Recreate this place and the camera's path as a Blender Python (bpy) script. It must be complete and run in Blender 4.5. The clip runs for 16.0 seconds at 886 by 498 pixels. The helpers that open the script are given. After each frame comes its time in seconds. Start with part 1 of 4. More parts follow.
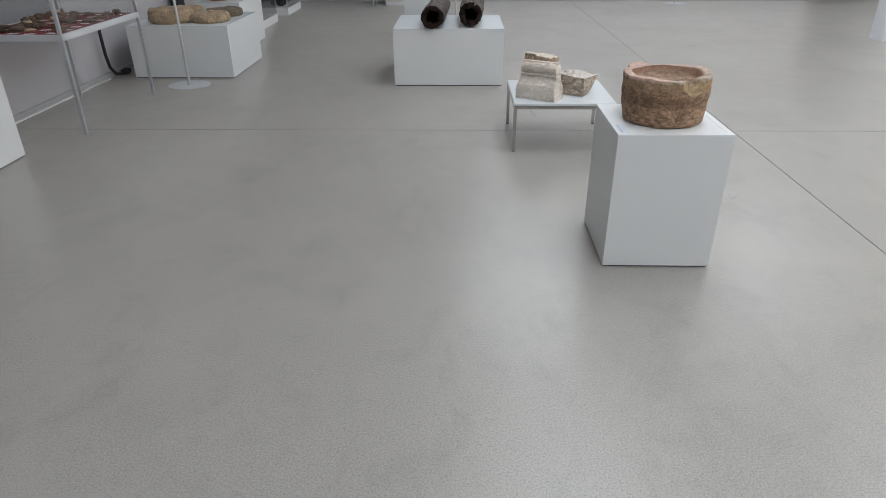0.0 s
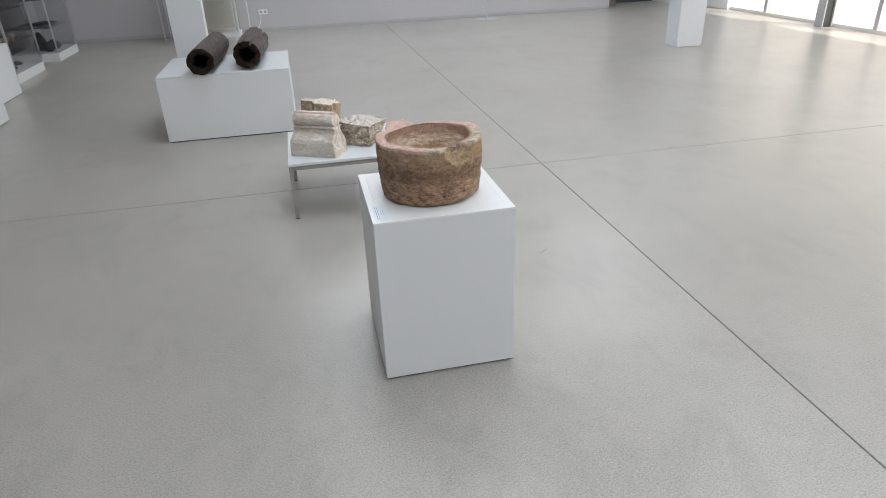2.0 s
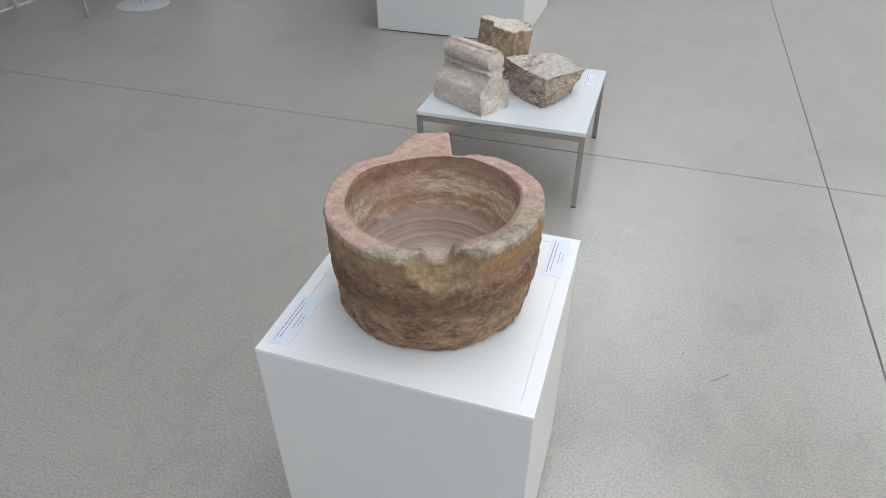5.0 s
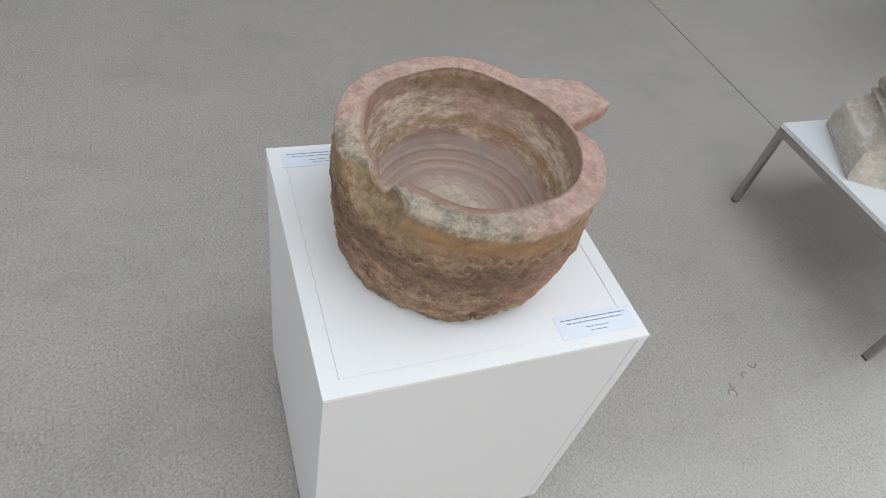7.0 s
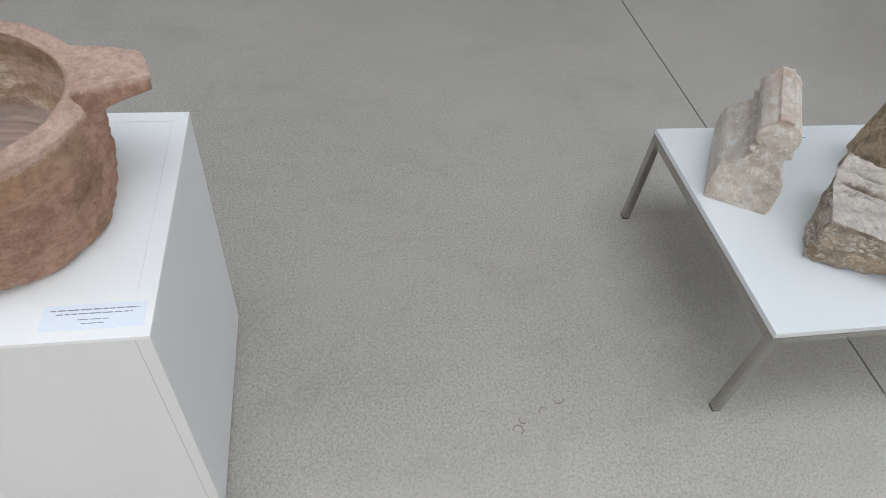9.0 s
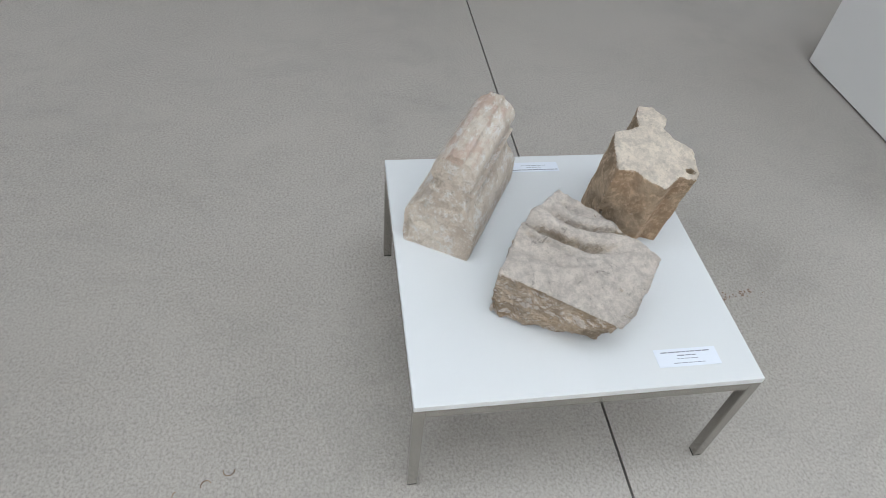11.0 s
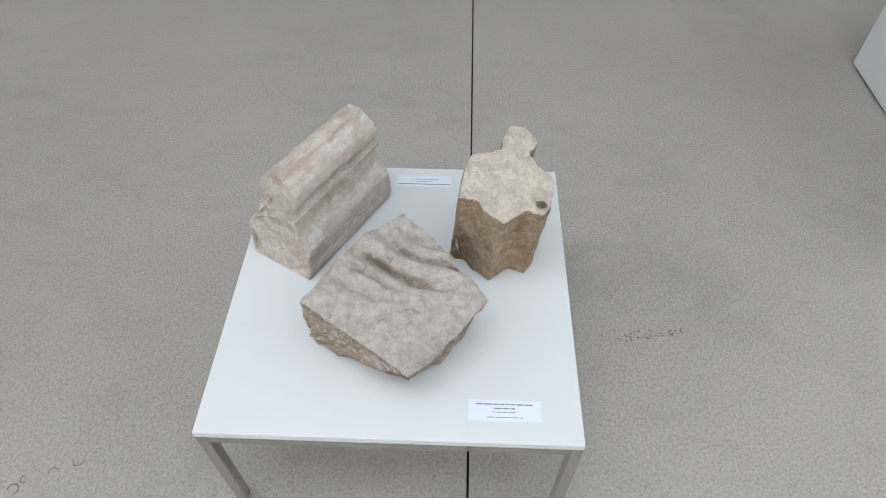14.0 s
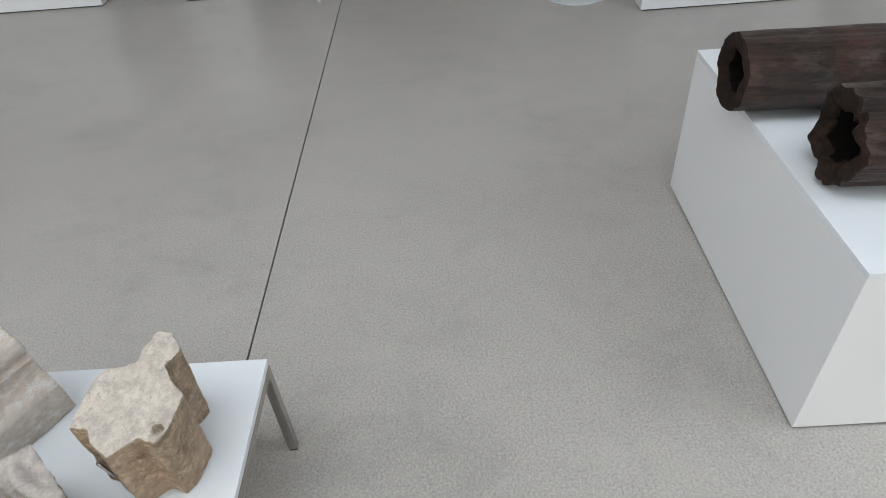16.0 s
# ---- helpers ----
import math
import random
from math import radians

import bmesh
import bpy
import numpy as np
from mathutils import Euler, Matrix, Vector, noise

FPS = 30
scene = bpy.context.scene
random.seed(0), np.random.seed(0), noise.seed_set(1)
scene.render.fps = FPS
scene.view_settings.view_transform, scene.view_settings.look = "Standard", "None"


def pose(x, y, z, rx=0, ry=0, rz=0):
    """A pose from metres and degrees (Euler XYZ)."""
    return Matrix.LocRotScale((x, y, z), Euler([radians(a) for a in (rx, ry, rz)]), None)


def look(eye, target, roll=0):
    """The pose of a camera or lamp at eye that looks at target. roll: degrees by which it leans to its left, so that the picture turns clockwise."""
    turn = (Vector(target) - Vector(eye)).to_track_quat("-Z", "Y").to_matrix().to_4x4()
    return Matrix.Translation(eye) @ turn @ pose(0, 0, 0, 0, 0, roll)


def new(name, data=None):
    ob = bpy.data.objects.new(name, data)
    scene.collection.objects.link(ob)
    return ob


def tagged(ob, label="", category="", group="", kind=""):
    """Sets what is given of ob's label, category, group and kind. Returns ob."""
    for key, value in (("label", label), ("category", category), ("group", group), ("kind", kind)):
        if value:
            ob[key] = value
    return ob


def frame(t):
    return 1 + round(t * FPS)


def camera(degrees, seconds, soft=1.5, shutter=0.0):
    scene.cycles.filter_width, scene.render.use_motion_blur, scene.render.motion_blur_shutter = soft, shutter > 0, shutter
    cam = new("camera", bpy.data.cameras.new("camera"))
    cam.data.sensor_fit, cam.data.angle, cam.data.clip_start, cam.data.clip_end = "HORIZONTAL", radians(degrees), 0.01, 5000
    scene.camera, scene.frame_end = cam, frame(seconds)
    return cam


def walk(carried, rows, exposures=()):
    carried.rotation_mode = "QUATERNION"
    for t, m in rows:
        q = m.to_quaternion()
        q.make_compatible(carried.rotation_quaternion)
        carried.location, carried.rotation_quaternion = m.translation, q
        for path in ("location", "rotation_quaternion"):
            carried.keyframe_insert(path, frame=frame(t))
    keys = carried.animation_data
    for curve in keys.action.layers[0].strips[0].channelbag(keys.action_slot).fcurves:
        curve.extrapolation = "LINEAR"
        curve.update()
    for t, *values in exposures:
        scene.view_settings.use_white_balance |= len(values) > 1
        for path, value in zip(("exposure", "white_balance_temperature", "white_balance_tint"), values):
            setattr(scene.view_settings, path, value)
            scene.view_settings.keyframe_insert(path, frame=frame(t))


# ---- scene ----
cam = camera(69.1, 16.0, 0.9)
PATH = [
    (0, (0.109, 0.039, 1.49), (0.061, 1.812, 0.565), -0.3),
    (0.5, (0.23, 0.167, 1.491), (0.356, 1.941, 0.574), -1.2),
    (1, (0.275, 0.374, 1.507), (0.537, 2.137, 0.601), -2.2),
    (1.5, (0.421, 0.576, 1.503), (0.74, 2.335, 0.605), -3.3),
    (2, (0.624, 0.763, 1.519), (0.982, 2.517, 0.627), -2.3),
    (2.5, (0.754, 0.961, 1.505), (1.124, 2.712, 0.612), -1.5),
    (3, (0.872, 1.196, 1.503), (1.223, 2.947, 0.603), -0.2),
    (3.5, (1.057, 1.406, 1.501), (1.263, 3.182, 0.606), 0.6),
    (4, (1.175, 1.624, 1.484), (1.218, 3.394, 0.553), 1.8),
    (4.5, (1.238, 1.867, 1.474), (1.076, 3.568, 0.434), 1.1),
    (5, (1.357, 2.062, 1.453), (0.855, 3.595, 0.271), -0.2),
    (5.2, (1.418, 2.128, 1.441), (0.753, 3.549, 0.201), -0.3),
    (7.3, (1.686, 2.722, 1.397), (0.463, 3.306, -0.074), 15.1),
    (7.5, (1.688, 2.796, 1.396), (0.445, 3.324, -0.08), 14.3),
    (8, (1.732, 2.985, 1.424), (0.451, 3.373, -0.062), 10.6),
    (8.5, (1.831, 3.25, 1.422), (0.527, 3.598, -0.053), 9.1),
    (9, (1.822, 3.478, 1.399), (0.519, 3.814, -0.081), 7.9),
    (9.5, (1.771, 3.67, 1.396), (0.463, 4.009, -0.079), 7.2),
    (10, (1.757, 3.872, 1.389), (0.439, 4.191, -0.081), 6.5),
    (10.2, (1.773, 3.95, 1.38), (0.447, 4.267, -0.084), 6.7),
    (12.3, (1.654, 4.69, 1.407), (0.351, 4.901, -0.096), 4.7),
    (12.5, (1.639, 4.715, 1.405), (0.334, 4.88, -0.102), 4.1),
    (13, (1.57, 4.731, 1.39), (0.279, 4.821, -0.135), 3.4),
    (13.5, (1.576, 4.773, 1.398), (0.297, 4.785, -0.14), 1.2),
    (14, (1.644, 4.852, 1.423), (0.359, 4.806, -0.109), 0.0),
    (14.5, (1.659, 4.939, 1.439), (0.326, 4.871, -0.051), -0.7),
    (15, (1.587, 5.07, 1.429), (0.177, 5.006, 0.011), -1.7),
    (15.5, (1.456, 5.261, 1.428), (-0.007, 5.221, 0.065), -3.4),
    (16, (1.423, 5.531, 1.45), (-0.088, 5.482, 0.141), -4.9),
]
walk(cam, [(t, look(eye, target, roll)) for t, eye, target, roll in PATH],
     [(0, -0.09), (0.5, -0.14), (1, -0.11), (2, 0.02), (3, 0.02), (4, -0.07), (4.5, -0.08), (5, -0.02), (7.5, -0.06), (8.5, -0.05), (10, 0.0), (12.5, 0.03), (14.5, 0.07), (15.5, 0.09), (16, 0.17)])

# ---- world, sun, large lights ----
SUN_DIR = Vector((-0.30, 0.60, -0.95)).normalized()
world = bpy.data.worlds.new("world")
scene.world = world
world.use_nodes = True
wn = world.node_tree.nodes
sky = wn.new("ShaderNodeTexSky")
sky.sky_type = "NISHITA"
sky.sun_disc = False
sky.sun_elevation = math.asin(-SUN_DIR.z)
sky.sun_rotation = math.atan2(-SUN_DIR.x, -SUN_DIR.y)
world.node_tree.links.new(sky.outputs[0], wn["Background"].inputs[0])
wn["Background"].inputs[1].default_value = 0.15

sun = new("sun", bpy.data.lights.new("sun", "SUN"))
sun.data.energy, sun.data.angle, sun.data.color = 5.0, radians(0.5), (1.0, 0.93, 0.84)
sun.matrix_world = look((0, 0, 0), SUN_DIR)


def window_lamp(name, eye, target, wide, high, energy, tint):
    lamp = new(name, bpy.data.lights.new(name, "AREA"))
    lamp.data.shape, lamp.data.size, lamp.data.size_y = "RECTANGLE", wide, high
    lamp.data.energy, lamp.data.color = energy, tint
    lamp.matrix_world = look(eye, target)
    return lamp


CEIL = 4.6
ROOFLIGHTS = [(0.4, -3.2), (0.4, 2.6), (0.4, 8.4), (4.6, -3.2), (4.6, 2.6), (4.6, 8.4)]
RL_W, RL_D = 2.2, 4.0
for rx, ry in ROOFLIGHTS:
    window_lamp("rooflight_lamp", (rx + RL_W / 2, ry + RL_D / 2, CEIL + 0.28), (rx + RL_W / 2, ry + RL_D / 2 + 0.001, 0), RL_W, RL_D, (112 if rx < 3 else 92) * ((1.0 if rx < 3 else 1.45) if ry < 0 else 0.95 if ry < 5 else 1.15), (0.885, 0.945, 1.0))
window_lamp("east_window_lamp", (8.75, 5.0, 1.6), (0, 5.0, 1.3), 13.0, 2.9, 85, (1.0, 0.85, 0.70))
scene.view_settings.exposure = 0.0


# ---- materials ----
def mat(name, color, rough=0.5, metal=0.0, spec=None):
    m = bpy.data.materials.new(name)
    m.use_nodes = True
    b = m.node_tree.nodes["Principled BSDF"]
    b.inputs["Base Color"].default_value = (*color, 1)
    b.inputs["Roughness"].default_value = rough
    b.inputs["Metallic"].default_value = metal
    if spec is not None:
        b.inputs["Specular IOR Level"].default_value = spec
    return m


class Nodes:
    """Short ways to add nodes to a material."""

    def __init__(self, m, space="Object"):
        self.t = m.node_tree
        self.b = self.t.nodes["Principled BSDF"]
        self.co = self.t.nodes.new("ShaderNodeTexCoord").outputs[space]

    def put(self, value, socket):
        if isinstance(value, (int, float)):
            socket.default_value = value
        elif isinstance(value, tuple):
            socket.default_value = (*value, 1) if len(value) == 3 and len(socket.default_value) == 4 else value
        else:
            self.t.links.new(value, socket)

    def noise(self, scale, detail=4.0, rough=0.55, stretch=(1, 1, 1), distort=0.0):
        mp = self.t.nodes.new("ShaderNodeMapping")
        mp.inputs["Scale"].default_value = stretch
        mp.inputs["Location"].default_value = (0.313, 0.171, 0.473)
        self.t.links.new(self.co, mp.inputs["Vector"])
        n = self.t.nodes.new("ShaderNodeTexNoise")
        n.inputs["Scale"].default_value, n.inputs["Detail"].default_value = scale, detail
        n.inputs["Roughness"].default_value, n.inputs["Distortion"].default_value = rough, distort
        self.t.links.new(mp.outputs[0], n.inputs["Vector"])
        return n.outputs["Fac"]

    def voronoi(self, scale, feature="F1"):
        n = self.t.nodes.new("ShaderNodeTexVoronoi")
        n.feature = feature
        n.inputs["Scale"].default_value = scale
        self.t.links.new(self.co, n.inputs["Vector"])
        return n.outputs["Distance"]

    def span(self, value, a, b, lo=0.0, hi=1.0):
        n = self.t.nodes.new("ShaderNodeMapRange")
        self.put(value, n.inputs["Value"])
        for k, v in (("From Min", a), ("From Max", b), ("To Min", lo), ("To Max", hi)):
            n.inputs[k].default_value = v
        return n.outputs["Result"]

    def math(self, op, a, b=0.0):
        n = self.t.nodes.new("ShaderNodeMath")
        n.operation = op
        self.put(a, n.inputs[0])
        self.put(b, n.inputs[1])
        return n.outputs[0]

    def mix(self, fac, a, b, mode="MIX"):
        n = self.t.nodes.new("ShaderNodeMix")
        n.data_type, n.blend_type = "RGBA", mode
        self.put(fac, n.inputs[0])
        self.put(a, n.inputs[6])
        self.put(b, n.inputs[7])
        return n.outputs[2]

    def axis(self, k):
        n = self.t.nodes.new("ShaderNodeSeparateXYZ")
        self.t.links.new(self.co, n.inputs[0])
        return n.outputs[k]

    def bump(self, height, strength=0.3, distance=0.01, after=None):
        n = self.t.nodes.new("ShaderNodeBump")
        n.inputs["Strength"].default_value, n.inputs["Distance"].default_value = strength, distance
        self.put(height, n.inputs["Height"])
        if after is not None:
            self.t.links.new(after, n.inputs["Normal"])
        self.t.links.new(n.outputs[0], self.b.inputs["Normal"])
        return n.outputs[0]

    def color(self, c):
        self.put(c, self.b.inputs["Base Color"])

    def rough(self, r):
        self.put(r, self.b.inputs["Roughness"])


def concrete_floor():
    m = mat("polished_concrete", (0.36, 0.35, 0.32), 0.3, 0.0, 0.62)
    n = Nodes(m)
    cloud = n.noise(0.6, 3, 0.5)
    grain = n.noise(150, 5, 0.7)
    sand = n.noise(330, 3, 0.7)
    c = n.mix(n.span(cloud, 0.3, 0.7), (0.350, 0.333, 0.309), (0.398, 0.380, 0.355))
    c = n.mix(n.span(n.noise(1.9, 7, 0.72, stretch=(1, 0.7, 1)), 0.52, 0.70, 0, 0.45), c, (0.245, 0.235, 0.222))
    c = n.mix(n.span(grain, 0.50, 0.68, 0, 0.52), c, (0.56, 0.54, 0.51))
    c = n.mix(n.span(grain, 0.50, 0.34, 0, 0.56), c, (0.155, 0.148, 0.138))
    c = n.mix(n.span(sand, 0.56, 0.68, 0, 0.35), c, (0.15, 0.143, 0.134))
    c = n.mix(n.span(n.noise(4.5, 8, 0.8, stretch=(1, 0.6, 1), distort=0.8), 0.50, 0.66, 0, 0.34), c, (0.25, 0.24, 0.226))
    c = n.mix(n.span(n.noise(2.2, 6, 0.75, distort=0.6), 0.50, 0.36, 0, 0.3), c, (0.42, 0.40, 0.37))
    n.color(c)
    n.rough(n.span(n.noise(1.1, 3, 0.5), 0.0, 1.0, 0.25, 0.37))
    n.bump(n.noise(3.1, 2, 0.5), 0.45, 0.005, n.bump(grain, 0.06, 0.001))
    return m


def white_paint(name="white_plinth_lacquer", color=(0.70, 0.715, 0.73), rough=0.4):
    m = mat(name, color, rough)
    n = Nodes(m)
    wear = n.noise(1.8, 3, 0.5)
    n.color(n.mix(n.span(wear, 0.3, 0.75, 0, 0.5), color, tuple(v * 0.96 for v in color)))
    n.bump(n.noise(300, 2), 0.04, 0.0004)
    return m


def wall_paint(name, color):
    m = mat(name, color, 0.7)
    n = Nodes(m)
    n.color(n.mix(n.span(n.noise(1.2, 4), 0.35, 0.7, 0, 0.4), color, tuple(v * 0.9 for v in color)))
    n.bump(n.noise(120, 3), 0.12, 0.001)
    return m


def mortar_stone():
    m = mat("red_sandstone", (0.35, 0.22, 0.15), 0.85)
    n = Nodes(m)
    big = n.noise(7, 5, 0.6)
    mid = n.noise(45, 8, 0.85)
    speck = n.noise(110, 7, 0.85)
    rad = n.t.nodes.new("ShaderNodeVectorMath")
    rad.operation = "LENGTH"
    flat = n.t.nodes.new("ShaderNodeVectorMath")
    flat.operation = "MULTIPLY"
    n.t.links.new(n.co, flat.inputs[0])
    flat.inputs[1].default_value = (1, 1, 0)
    n.t.links.new(flat.outputs[0], rad.inputs[0])
    rad = rad.outputs["Value"]
    z = n.axis("Z")
    # outside: mottled brown with darker and tan beds
    c = n.mix(n.span(n.noise(30, 8, 0.80, stretch=(1, 1, 2.0)), 0.39, 0.61), (0.15, 0.083, 0.052), (0.57, 0.365, 0.235))
    c = n.mix(n.span(n.noise(13, 8, 0.85, stretch=(1, 1, 3)), 0.54, 0.62, 0, 0.7), c, (0.40, 0.30, 0.18))
    c = n.mix(n.span(n.noise(7, 7, 0.8), 0.53, 0.62, 0, 0.65), c, (0.19, 0.135, 0.095))
    # slanting beds on the east side, tan and dark
    slant = n.math("ADD", z, n.math("MULTIPLY", n.axis("Y"), -0.30))
    slant = n.math("ADD", slant, n.span(n.noise(16, 7, 0.8), 0.3, 0.7, -0.022, 0.022))
    beds = n.t.nodes.new("ShaderNodeTexNoise")
    beds.noise_dimensions = "1D"
    beds.inputs["Scale"].default_value, beds.inputs["Detail"].default_value = 95, 3
    n.t.links.new(slant, beds.inputs["W"])
    east = n.span(n.axis("X"), 0.05, 0.12)
    c = n.mix(n.math("MULTIPLY", east, n.span(beds.outputs["Fac"], 0.48, 0.66, 0, 0.6)), c, n.mix(n.span(mid, 0.42, 0.58), (0.46, 0.32, 0.21), (0.74, 0.55, 0.37)))
    c = n.mix(n.math("MULTIPLY", east, n.math("MULTIPLY", n.span(beds.outputs["Fac"], 0.46, 0.30, 0, 0.75), n.span(mid, 0.6, 0.4, 0.2, 1.0))), c, (0.22, 0.135, 0.085))
    wz = n.math("ADD", z, n.span(n.noise(9, 6, 0.7), 0.3, 0.7, -0.022, 0.022))
    belt = n.math("MULTIPLY", n.span(wz, 0.085, 0.10), n.span(wz, 0.150, 0.130))
    c = n.mix(n.math("MULTIPLY", belt, n.span(mid, 0.35, 0.6, 0.75, 0.35)), c, (0.17, 0.098, 0.06))
    c = n.mix(n.math("MULTIPLY", n.span(wz, 0.155, 0.172), n.span(mid, 0.40, 0.60, 0.15, 0.65)), c, (0.50, 0.37, 0.23))
    # ochre bed under the rim on the east side
    och = n.math("MULTIPLY", n.math("MULTIPLY", n.span(z, 0.155, 0.175), n.span(z, 0.205, 0.19)), n.span(n.axis("X"), 0.10, 0.15))
    c = n.mix(n.math("MULTIPLY", och, n.span(mid, 0.40, 0.60, 0.0, 0.8)), c, (0.52, 0.27, 0.10))
    # red towards the lug
    pink = n.mix(n.span(mid, 0.40, 0.60), (0.55, 0.345, 0.275), (0.80, 0.60, 0.51))
    red = n.math("ADD", n.math("ADD", n.math("MULTIPLY", n.axis("Y"), 3.0), n.math("MULTIPLY", n.axis("X"), 0.5)), n.span(big, 0.3, 0.7, -0.35, 0.35))
    c = n.mix(n.span(n.math("ADD", red, n.span(n.noise(30, 7, 0.8), 0.3, 0.7, -0.12, 0.12)), 0.26, 0.74, 0, 0.85), c, n.mix(n.span(mid, 0.42, 0.58), (0.44, 0.235, 0.175), (0.70, 0.43, 0.33)))
    c = n.mix(n.math("MULTIPLY", n.span(red, 0.3, 0.6), n.span(n.noise(14, 6, 0.7, stretch=(1, 1, 4)), 0.50, 0.62, 0, 0.6)), c, (0.66, 0.43, 0.32))
    # fresh break below the notch
    broke = n.math("MULTIPLY", n.math("MULTIPLY", n.span(rad, 0.1862, 0.1848), n.span(z, 0.125, 0.135)), n.span(n.axis("Y"), -0.06, -0.08))
    c = n.mix(broke, c, n.mix(n.span(mid, 0.42, 0.58), (0.32, 0.21, 0.12), (0.56, 0.42, 0.26)))
    # worn rim: pink, greyer and tan to the south-east
    grey = n.mix(n.span(mid, 0.42, 0.6), (0.32, 0.27, 0.21), (0.74, 0.64, 0.50))
    se = n.math("SUBTRACT", n.math("MULTIPLY", n.axis("X"), 3.0), n.math("MULTIPLY", n.axis("Y"), 4.5))
    rimc = n.mix(n.span(n.math("ADD", se, n.span(big, 0.3, 0.7, -0.4, 0.4)), 0.25, 0.75), pink, grey)
    onrim = n.span(n.math("ADD", z, n.span(mid, 0.3, 0.7, -0.004, 0.004)), 0.196, 0.203)
    c = n.mix(onrim, c, rimc)
    # inside: tooled tan wall, smooth pink floor with turned bands and a pale boss
    wallc = n.mix(n.span(n.noise(34, 8, 0.82, stretch=(0.7, 0.7, 2.4)), 0.42, 0.58), (0.50, 0.345, 0.25), (0.98, 0.85, 0.68))
    wallc = n.mix(n.span(n.noise(6, 4), 0.46, 0.62, 0, 0.75), wallc, n.mix(n.span(mid, 0.4, 0.6), (0.50, 0.29, 0.225), (0.74, 0.51, 0.41)))
    wallc = n.mix(n.span(z, 0.20, 0.18, 0.6, 0.0), wallc, pink)
    ochre = n.math("MULTIPLY", n.span(wz, 0.105, 0.113), n.span(wz, 0.130, 0.122))
    wallc = n.mix(n.math("MULTIPLY", ochre, n.span(mid, 0.35, 0.6, 0.4, 0.8)), wallc, (0.48, 0.29, 0.15))
    wallc = n.mix(n.span(wz, 0.108, 0.095, 0, 0.8), wallc, (0.44, 0.26, 0.20))
    # reddish shade below the rim, painted into the wall colour
    wallc = n.mix(n.math("MULTIPLY", n.span(wz, 0.168, 0.182), 0.6), wallc, (0.40, 0.235, 0.165))
    bands = n.noise(1.0, 5, 0.75, stretch=(0.01, 0.01, 105))
    floorc = n.mix(n.span(bands, 0.38, 0.62), (0.52, 0.35, 0.29), (0.84, 0.69, 0.61))
    wob = n.math("ADD", rad, n.span(n.noise(8, 4), 0.3, 0.7, -0.006, 0.006))
    rings = n.t.nodes.new("ShaderNodeTexNoise")
    rings.noise_dimensions = "1D"
    rings.inputs["Scale"].default_value, rings.inputs["Detail"].default_value = 48, 4
    n.t.links.new(wob, rings.inputs["W"])
    floorc = n.mix(n.span(rings.outputs["Fac"], 0.40, 0.60, 0, 0.5), floorc, (0.52, 0.41, 0.355))
    floorc = n.mix(n.span(n.noise(11, 6, 0.7), 0.50, 0.62, 0, 0.45), floorc, (0.50, 0.42, 0.40))
    floorc = n.mix(n.span(wob, 0.064, 0.057), floorc, n.mix(n.span(mid, 0.4, 0.6), (0.66, 0.54, 0.43), (0.95, 0.84, 0.72)))
    ins = n.mix(n.span(z, 0.105, 0.09), wallc, floorc)
    c = n.mix(n.math("MULTIPLY", n.span(rad, 0.160, 0.156), n.span(z, 0.03, 0.04)), c, ins)
    c = n.mix(n.span(speck, 0.60, 0.70, 0, 0.5), c, (0.09, 0.058, 0.042))
    c = n.mix(n.span(speck, 0.42, 0.33, 0, 0.5), c, (0.58, 0.47, 0.36))
    n.color(c)
    n.bump(speck, 0.9, 0.004, n.bump(mid, 0.8, 0.008))
    return m


